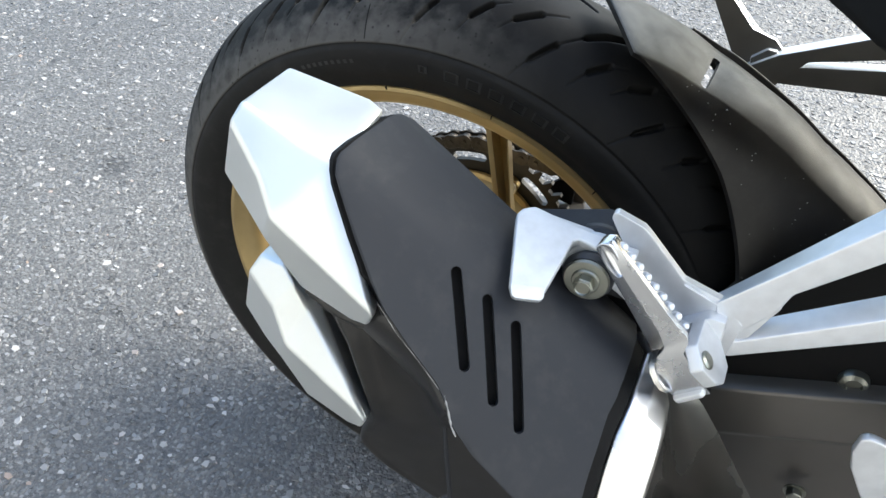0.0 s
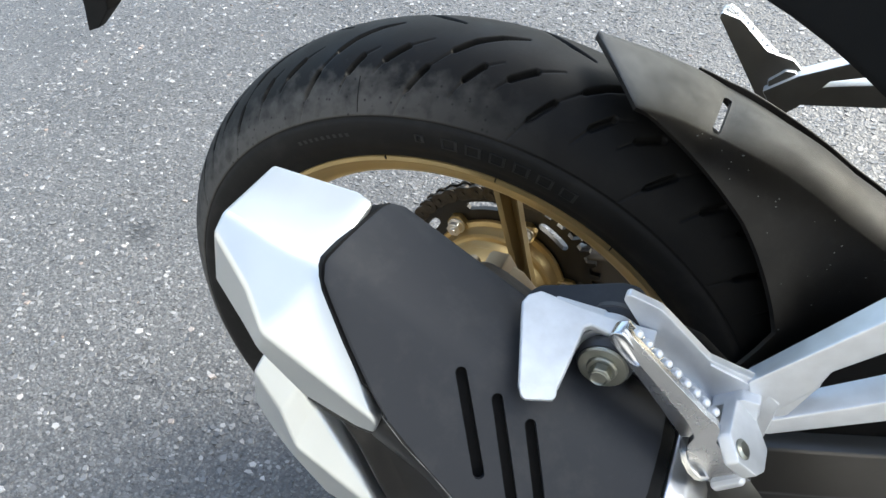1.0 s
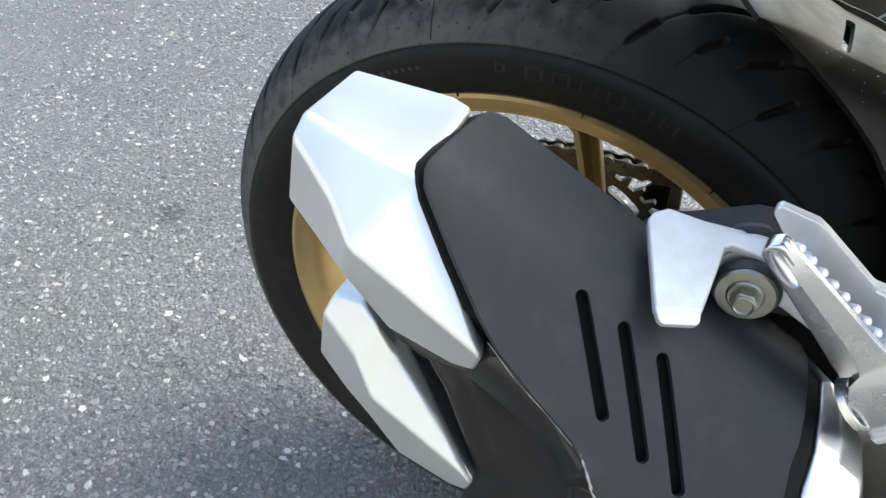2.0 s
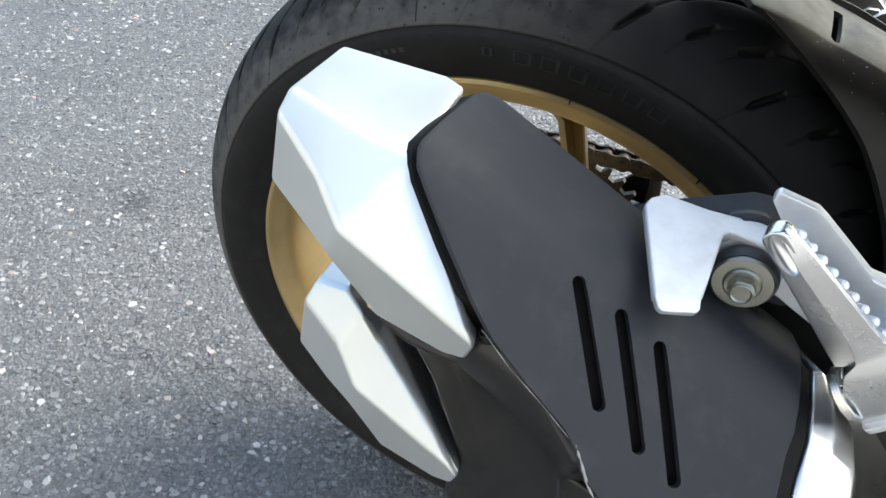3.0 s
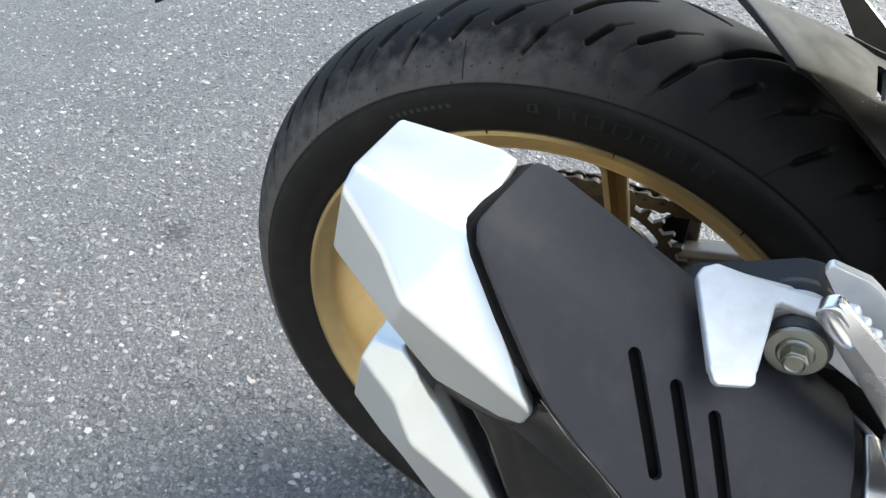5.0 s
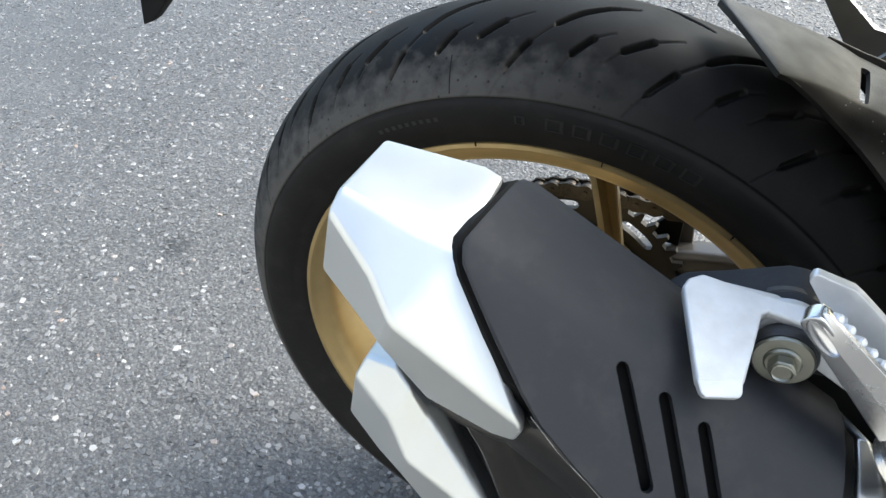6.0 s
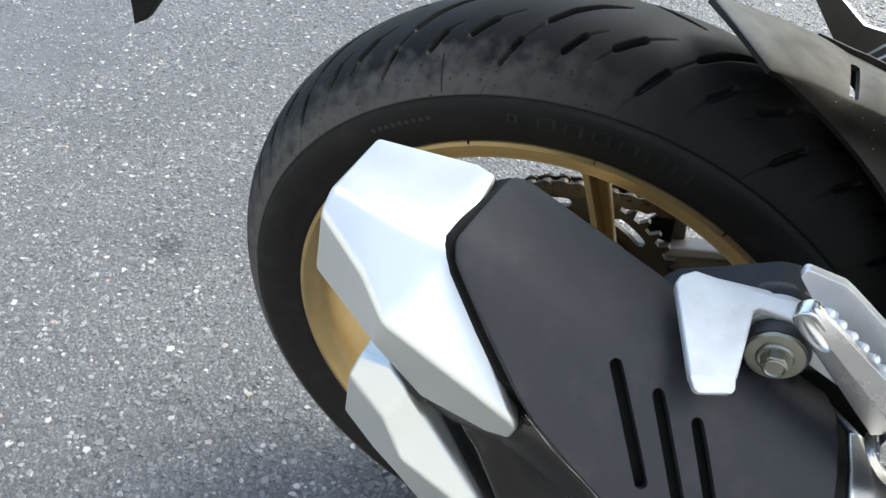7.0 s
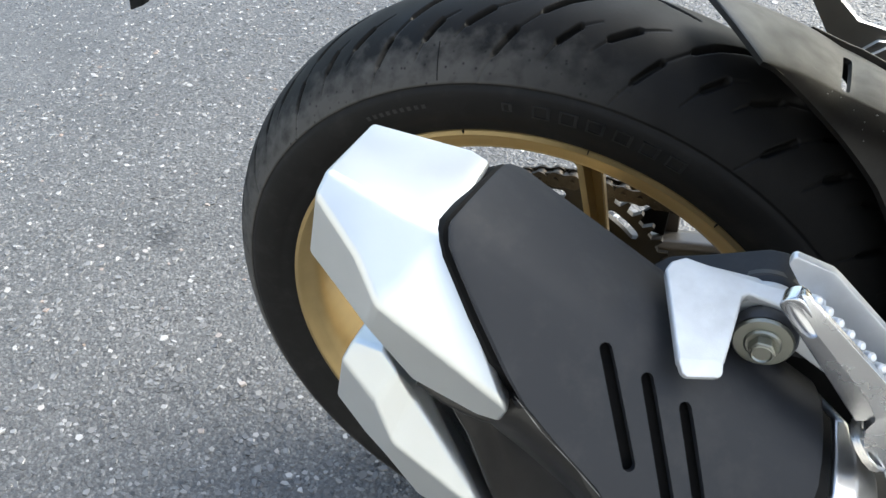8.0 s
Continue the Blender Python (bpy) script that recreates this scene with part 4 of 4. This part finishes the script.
def footrest(side, parent):
    """The folded pillion peg: a rail that carries the teeth and widens to a bent foot, and beside it a sloping strip with a scooped, round end."""
    low_end, top_end = Vector((0.2121, side * 0.2170, 0.2336)), Vector((0.1643, side * 0.2152, 0.2781))
    d = (top_end - low_end).normalized()
    q = Vector((0, side, 0))
    p = d.cross(q) * (-side)
    if p.x < 0:
        p = -p
    L = (top_end - low_end).length

    def at(along, across, proud):
        return low_end + d * along + p * across + q * proud

    # left and right edge of the front face, along and across, then how proud it stands
    rows = [((-0.0383, -0.0258), (-0.0396, -0.0065), 0.0025), ((-0.0273, -0.0266), (-0.0278, -0.0050), 0.0055), ((-0.0150, -0.0239), (-0.0163, -0.0040), 0.0070), ((-0.0090, -0.0208), (-0.0110, -0.0036), 0.0069),
            ((-0.0048, -0.0180), (-0.0070, -0.0032), 0.0066), ((-0.0020, -0.0124), (-0.0010, 0.0026), 0.0058), ((0.0, -0.0113), (0.0022, 0.0035), 0.0056), ((0.0080, -0.0092), (0.0096, 0.0020), 0.0052),
            ((0.0485, -0.0078), (0.0500, 0.0002), 0.0046), ((L - 0.0050, -0.0066), (L - 0.0050, -0.0012), 0.0030), ((L - 0.0018, -0.0060), (L - 0.0018, -0.0016), 0.0020), ((L, -0.0052), (L, -0.0024), 0.0004)]
    rings = []
    for (s0, p0), (s1, p1), out in rows:
        back = out - (0.0110 if s0 < L - 0.001 else 0.005)
        step = 0.0032 if s0 > -0.003 else 0.0005
        rings.append([at(s0, p0, out), at(s1, p1, out), at(s1, p1, out - 0.0034), at(s1, p1 - step, out - 0.0038), at(s1, p1 - step, back), at(s0, p0, back)])
    b = bevel(loft(rings), 0.0009, 3, 30)
    # the strip beside it
    near, far = at(-0.0040, -0.0120, 0.0040), at(0.0600, -0.0068, 0.0032)
    run = (far - near).normalized()
    tang = (p * -1.0 - q * 0.2)
    tang = (tang - run * tang.dot(run)).normalized()
    out = tang.cross(run)
    if out.dot(q) < 0:
        out = -out
    n = Matrix((run, tang, out)).transposed().to_4x4()
    n.translation = near
    E, r = 0.0715, 0.0042
    shell = [(0.0, -0.004), (E - r, -0.003)] + [(E - r + r * math.sin(a), 0.0024 - 0.0054 * math.cos(a)) for a in (math.pi * k / 12 for k in range(1, 12))] + [(E - r, 0.0078), (0.050, 0.0080), (0.026, 0.0086), (0.0, 0.0098)]
    body = prism(shell, n, -0.0090, 0.0, 0.0012, 2)
    scoop = lathe([(0.0, -0.0105)] + [(0.0043 * math.cos(a), 0.0105 * math.sin(a)) for a in (math.pi * k / 12 for k in range(-5, 6))] + [(0.0, 0.0105)], n @ Matrix.Translation((E - 0.0118, 0.0026, -0.0006)) @ Matrix.Rotation(radians(90), 4, "Y"), 20)
    b = join(b, carve(body, [scoop]))
    part("footrest", b, POLISH, parent, "folded aluminium pillion footrest")
    return at, p, q


def make_bracket(side):
    br = bracket(side)
    at, p, q = footrest(side, br)
    turned = Vector((0, 0, 1)).rotation_difference((p * 0.8 + q * 0.6).normalized()).to_matrix().to_4x4()
    row = None
    for k in range(9):
        along = 0.0035 + k * 0.0069
        if row is None:
            first = part("tooth", lathe([(0.0, 0.0024), (0.0014, 0.0021), (0.0022, 0.0013), (0.0026, -0.002), (0.0, -0.002)], Matrix(), 12), ALLOY, br)
            row = first.data
        else:
            first = new("tooth", row)
            first.parent = br
        first.matrix_basis = Matrix.Translation(at(along, 0.0016 - along * 0.058, -0.0024)) @ turned
    ax = Vector((0.69, 0, 0.72))
    pin = Matrix.Translation((0.2124, side * 0.2245, 0.2144)) @ Vector((0, 0, 1)).rotation_difference(ax).to_matrix().to_4x4()
    part("hinge_pin", lathe([(0.0, 0.011), (0.0030, 0.011), (0.0030, 0.0195), (0.0050, 0.0198), (0.0050, 0.0207), (0.0036, 0.0216), (0.0, 0.0216)], pin, 20), ZINC, br, "zinc plated hinge pin")
    seat = Matrix.Translation((0.0055, side * -0.0085, -0.0055)) @ pin
    coil = []
    for k in range(46):
        a = k * 0.5
        coil.append(seat @ Vector((0.0112 * math.cos(a), 0.0112 * math.sin(a), -0.0130 + k * 0.00009)))
    part("spring", tube(coil, 0.0010, 6), STEEL, br, "steel return spring")
    lip = basis((0.2228, side * 0.2185, 0.1883), (0.0112, 0, 0.0135), (0.0019, side * 0.0045, 0.0015))
    part("stop_tab", prism([(-0.0004, -0.003), (0.0180, -0.003), (0.0182, 0.0040), (0.0165, 0.0058), (0.0012, 0.0058), (-0.0004, 0.0042)], lip, *sorted((0.0, side * 0.004)), 0.0010, 2), ALLOY, br)
    return br


right_bracket = make_bracket(-1)
make_bracket(1)
# the flat stay from the right bracket to the muffler bolt
PLATE = Matrix(((1, 0, 0.086), (0, 1, -0.191), (-0.088, 0.1955, 0.978))).to_4x4()      # a slab that falls away outwards; its x and y are the bike's
PLATE.translation = (0, 0, 0.31298)
stay = prism([(0.1082, -0.2045), (0.1098, -0.1990), (0.1155, -0.1942), (0.1336, -0.1954), (0.1504, -0.1958), (0.1760, -0.1940), (0.1760, -0.2072), (0.1616, -0.2060), (0.1450, -0.2040), (0.1425, -0.2065), (0.1398, -0.2425), (0.1222, -0.2490)], PLATE, -0.0055, 0.0, 0.0014, 3)
LIP = basis(PLATE @ Vector((0.1222, -0.2490, 0.0)), PLATE @ Vector((0.1398, -0.2425, 0.0)) - PLATE @ Vector((0.1222, -0.2490, 0.0)), (-0.3, 1, 0.62))
stay = prism([(0.0, 0.001), (0.0186, 0.001), (0.0178, -0.0045), (0.0160, -0.0062), (0.0030, -0.0062), (0.0012, -0.0045)], LIP, -0.0050, -0.0002, 0.0010, 2, stay)
arm = [(0.1220, 0.2574), (0.1480, 0.2568), (0.1660, 0.2490), (0.1760, 0.2430), (0.2000, 0.2300), (0.2240, 0.2120), (0.2160, 0.2010), (0.1900, 0.2180), (0.1720, 0.2285), (0.1640, 0.2320), (0.1480, 0.2300), (0.1380, 0.2420), (0.1240, 0.2500)]
stay = prism(arm, basis((0, -0.193, 0), (1, 0, 0), (0, 0, 1)), -0.0065, 0.0065, 0.0016, 2, stay)
stay = lathe([(0.0125, -0.017), (0.0158, -0.017), (0.0165, -0.016), (0.0165, -0.004), (0.0158, -0.003), (0.0125, -0.003)], BOLT, 40, stay, closed=True)
part("muffler_stay", stay, SANDED, right_bracket, "flat cast aluminium stay beside the muffler")


# ---- hugger over the tyre ----
def top(th):
    """The hugger's radius along its middle."""
    return lerp([4, 20, 31, 36, 41, 50, 58, 67, 75], [0.53, 0.437, 0.388, 0.373, 0.360, 0.346, 0.3345, 0.3335, 0.3350], th)


def hugger_mesh():
    """A top panel that tapers forward, with a pointed rear lip and skirts down both sides of the tyre."""

    def ridge(th):
        return lerp([4, 50, 58, 62, 67, 74.6], [0.036, 0.034, 0.038, 0.047, 0.062, 0.001], th)

    def skirt(th):
        return lerp([4, 27, 31, 34, 37.5, 49, 59, 64.3, 67], [0.20, 0.25, 0.279, 0.3000, 0.3045, 0.3178, 0.3240, 0.3300, 0.3345], th)

    angles = [74.6 - 7.6 * k / 8 for k in range(8)] + [67 - 31 * k / 24 for k in range(24)] + [36 - 32 * k / 16 for k in range(17)]
    rings = []
    for th in angles:
        rt, yr, rs = top(th), ridge(th), skirt(th)
        out = lerp([4, 30, 36, 45, 59, 64.3, 67], [0.084, 0.080, 0.072, 0.062, 0.054, 0.057, 0.0625], th) if th < 67 else yr + 0.0004
        crown = lerp([4, 46, 55.5, 56.5], [0.012, 0.009, 0.003, 0.0012], th)
        low = min(rs, rt - 0.0006)
        half = [(0.0, rt + crown), (yr * 0.4, rt + crown * 0.85), (yr * 0.75, rt + crown * 0.45), (yr * 0.94, rt), (yr, rt - 0.0008), (yr + (out - yr) * 0.45, rt - 0.0008 - (rt - low) * 0.30), (yr + (out - yr) * 0.8, rt - 0.0008 - (rt - low) * 0.65), (out, low)]
        far = lerp([4, 50, 58, 62, 67, 74.6], [0.036, 0.034, 0.036, 0.031, 0.020, 0.001], th)
        left = [(y * far / yr if y <= yr else far + min(y - yr, 0.012), r) for y, r in half]
        line = [(-y, r) for y, r in half[::-1]] + left[1:]
        rings.append((th, line))
    b = bmesh.new()
    n, w = len(rings[0][1]), len(rings)
    grid = []
    for off in (0.0, -0.003):
        grid.append([[b.verts.new(polar(r + off, th, y * (1 + off * 9))) for y, r in line] for th, line in rings])
    for g in grid:
        for k in range(w - 1):
            for i in range(n - 1):
                b.faces.new((g[k][i], g[k][i + 1], g[k + 1][i + 1], g[k + 1][i]))
    loop = [(0, i) for i in range(n)] + [(k, n - 1) for k in range(1, w)] + [(w - 1, i) for i in range(n - 2, -1, -1)] + [(k, 0) for k in range(w - 2, 0, -1)]
    for (k, i), (k2, i2) in zip(loop, loop[1:] + loop[:1]):
        b.faces.new((grid[0][k][i], grid[0][k2][i2], grid[1][k2][i2], grid[1][k][i]))
    bmesh.ops.recalc_face_normals(b, faces=b.faces)
    c = polar(0.336, 57.7, -0.010)
    tang = Vector((-math.sin(radians(57.7)), 0, math.cos(radians(57.7))))
    m = basis(c, (0, 1, 0), tang)
    return carve(b, [prism(slot_outline((-0.021, 0.001), (0.023, -0.001), 0.0030), m, -0.03, 0.03)])


hugger = part("rear_hugger", hugger_mesh(), PLASTIC, motorcycle, "grained dusty black plastic rear hugger")
rings = []
for k in range(31):
    th = 62 - 44 * k / 30
    y = lerp([18, 50, 58, 62, 64], [0.037, 0.035, 0.0365, 0.0315, 0.028], th)
    h = lerp([18, 50, 56, 62], [0.003, 0.0030, 0.0030, 0.0], th)
    rings.append([polar(top(th) - 0.006, th, y), polar(top(th) + h, th, y + 0.001), polar(top(th) + h, th, y + 0.0035), polar(top(th) - 0.006, th, y + 0.0035)])
part("hugger_lip", bevel(loft(rings), 0.0006, 1, 40), PLASTIC, hugger, "raised black plastic lip")
specks, rng = None, random.Random(11)
for k in range(34):
    th, f = rng.uniform(33, 66), rng.random()
    yr = lerp([50, 58, 62, 67], [0.034, 0.038, 0.047, 0.062], th)
    out = lerp([30, 36, 45, 59, 64.3], [0.080, 0.072, 0.062, 0.054, 0.057], th)
    low = lerp([31, 34, 37.5, 49, 59, 64.3], [0.279, 0.3000, 0.3045, 0.3178, 0.3240, 0.3300], th)
    p = polar(top(th) - 0.0008 - (top(th) - low) * lerp([0, 0.45, 0.8, 1], [0, 0.30, 0.65, 1], f), th, -yr - (out - yr) * f)
    specks = lathe([(0.0, 0.0007), (0.0003 + 0.0005 * rng.random(), 0.0001), (0.0, -0.0005)], basis(p, (0.3, -1, 0.4), (1, 0, 0.2)), 5, specks)
tagged(part("dust_specks", specks, SCUFF, hugger, "pale dust specks on the plastic"), kind="stuff")
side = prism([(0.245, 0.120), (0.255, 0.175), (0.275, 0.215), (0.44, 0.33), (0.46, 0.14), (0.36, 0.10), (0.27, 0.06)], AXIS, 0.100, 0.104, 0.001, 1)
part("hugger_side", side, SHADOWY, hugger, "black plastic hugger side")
m = basis((0.3374, -0.104, 0.1425), (1, 0, 0), (0, 0, 1))
b = lathe([(0.0, 0.0), (0.0098, 0.0), (0.0098, 0.002), (0.0085, 0.0050), (0.0055, 0.0065), (0.005, 0.004), (0.0, 0.004)], m, 24)
part("hugger_bolt", b, ZINC, hugger, "button head zinc bolt")

# ---- swingarm ----
def swing_beam(side, line):
    """A box beam with a sloping upper face and a deeper lower face."""
    rings = []
    for x, top_z, mid_z, low_z in line:
        y = side * 0.100
        rings.append([Vector((x, y + side * p, z)) for p, z in ((-0.012, low_z), (-0.012, top_z - 0.006), (-0.006, top_z), (0.010, top_z), (0.018, top_z - 0.003), (0.022, mid_z), (0.020, mid_z - 0.004), (0.014, low_z))])
    return bevel(loft(rings), 0.0025, 2, 20)


RIGHT_BEAM = [(-0.05, 0.03, 0.0, -0.03), (0.05, 0.04, 0.01, -0.035), (0.15, 0.065, 0.03, -0.03), (0.265, 0.1050, 0.0550, -0.030), (0.36, 0.1490, 0.1040, -0.010), (0.52, 0.205, 0.160, 0.0)]
LEFT_BEAM = [(-0.06, 0.025, 0.0, -0.03), (0.05, 0.045, 0.01, -0.03), (0.087, 0.0545, 0.02, -0.025), (0.16, 0.066, 0.03, -0.02), (0.30, 0.09, 0.05, 0.0), (0.52, 0.12, 0.08, 0.03)]
swingarm = part("swingarm", swing_beam(-1, RIGHT_BEAM), SWING, motorcycle, "grey painted box swingarm")
part("swingarm_beam", swing_beam(1, LEFT_BEAM), SWING, swingarm)

tabm = prism([(0.090, 0.045), (0.106, 0.05), (0.104, 0.080), (0.100, 0.086), (0.093, 0.082)], basis((0, 0.112, 0), (1, 0, 0), (0, 0, 1)), -0.003, 0.003, 0.001, 1)
part("chain_guard_tab", tabm, SWING, swingarm)
guard = prism([(0.0660, 0.0640), (0.0690, 0.0755), (0.0770, 0.0845), (0.0940, 0.0850), (0.0938, 0.0550), (0.0800, 0.0570)], basis((0, 0.104, 0), (1, 0, 0), (0, 0, 1)), -0.003, 0.003, 0.0012, 2)
part("chain_guard", guard, SHADOWY, swingarm, "black plastic end of the chain guard")

plate = prism([(0.3290, 0.1560), (0.3235, 0.1700), (0.3228, 0.1810), (0.3262, 0.1850), (0.3320, 0.1845), (0.4000, 0.1700), (0.4100, 0.0900), (0.3560, 0.1180)], basis((0, -0.190, 0), (1, 0, 0), (0, 0, 1)), -0.003, 0.003, 0.0018, 2)
part("rider_heel_plate", plate, ALLOY, motorcycle, "satin aluminium rider heel plate")

m = basis((0.3440, -0.126, 0.0350), (1, 0, 0), (0, 0, 1))
b = lathe([(0.0, 0.0), (0.0080, 0.0), (0.0080, 0.0016), (0.0, 0.0016)], m, 22)
b = prism(hexagon(0.0062), m, 0.0016, 0.0075, 0.0007, 1, b)
part("swingarm_bolt", b, ZINC, swingarm, "zinc plated hexagon bolt")

# ---- brake caliper on the right ----
cal = prism([(0.008, 0.130), (0.014, 0.146), (0.030, 0.152), (0.050, 0.166), (0.066, 0.160), (0.084, 0.140), (0.080, 0.112), (0.050, 0.100), (0.016, 0.108)], AXIS, 0.052, 0.082, 0.003, 2)
cal = prism([(0.030, 0.148), (0.036, 0.170), (0.052, 0.172), (0.060, 0.158), (0.058, 0.130), (0.034, 0.128)], AXIS, 0.048, 0.074, 0.0025, 2, cal)
cal = lathe([(0.0, 0.04), (0.006, 0.04), (0.0065, 0.045), (0.0065, 0.088), (0.0, 0.088)], AXIS @ Matrix.Translation((0.018, 0.146, 0)), 18, cal)
cal = prism(hexagon(0.007), AXIS @ Matrix.Translation((0.072, 0.142, 0)), 0.08, 0.09, 0.001, 1, cal)
bmesh.ops.translate(cal, verts=cal.verts, vec=(0.0, 0.0, -0.019))
part("brake_caliper", cal, BRONZE, motorcycle, "bronze coloured rear brake caliper")

# ---- tail: fender tip behind the wheel and the cowl's underside ----
fender = loft([[Vector((-0.397, -0.006, 0.251)), Vector((-0.377, -0.010, 0.259)), Vector((-0.374, 0.0, 0.262)), Vector((-0.396, 0.002, 0.254))],
               [Vector((-0.391, -0.006, 0.277)), Vector((-0.354, -0.012, 0.280)), Vector((-0.350, 0.004, 0.284)), Vector((-0.393, 0.004, 0.280))],
               [Vector((-0.350, -0.010, 0.64)), Vector((-0.26, -0.02, 0.64)), Vector((-0.25, 0.02, 0.64)), Vector((-0.350, 0.02, 0.64))]])
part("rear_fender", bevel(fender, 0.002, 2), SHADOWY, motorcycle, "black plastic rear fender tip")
tail = prism([(0.151, -0.02), (0.173, -0.060), (0.194, -0.090), (0.211, -0.1187), (0.225, -0.1474), (0.2374, -0.1762), (0.30, -0.185), (0.60, -0.185), (1.0, -0.14), (1.0, 0.14), (0.60, 0.15), (0.30, 0.150), (0.2, 0.13), (0.145, 0.04)], basis((0, 0, 0.38), (1, 0, 0), (0, 1, 0)), 0.0, 0.14, 0.008, 2)
# unseen rear of the cowl, added to keep sky light off the wheel
rings = []
for x, low, high, half in ((-0.40, 0.640, 0.690, 0.030), (-0.30, 0.610, 0.700, 0.048), (-0.10, 0.600, 0.700, 0.052), (0.16, 0.560, 0.660, 0.075), (0.45, 0.500, 0.620, 0.120)):
    mid = (low + high) / 2
    rings.append([Vector((x, y * half, z)) for y, z in ((-0.8, low), (0.8, low), (0.95, low + 0.02), (1.0, mid), (0.8, high - 0.02), (0.45, high), (-0.45, high), (-0.8, high - 0.02), (-1.0, mid), (-0.95, low + 0.02))])
tail = loft(rings, bm=tail)
# unseen mass where the engine would be, added to block light from ahead
rings = []
for x, low, high, half in ((0.47, 0.02, 0.36, 0.10), (0.55, -0.16, 0.385, 0.13), (0.78, -0.20, 0.39, 0.16), (1.0, -0.12, 0.38, 0.14)):
    mid = (low + high) / 2
    rings.append([Vector((x, y * half, z)) for y, z in ((-0.6, low), (0.6, low), (1.0, low + 0.06), (1.0, mid), (0.85, high - 0.04), (0.6, high), (-0.6, high), (-0.85, high - 0.04), (-1.0, mid), (-1.0, low + 0.06))])
part("front_light_blocker", bevel(loft(rings), 0.01, 2, 30), SHADOWY, motorcycle, "unseen dark mass ahead of the swingarm, added to block light")
part("tail_cowl", tail, SHADOWY, motorcycle, "dark underside of the tail cowl, with an unseen rear added for shade")
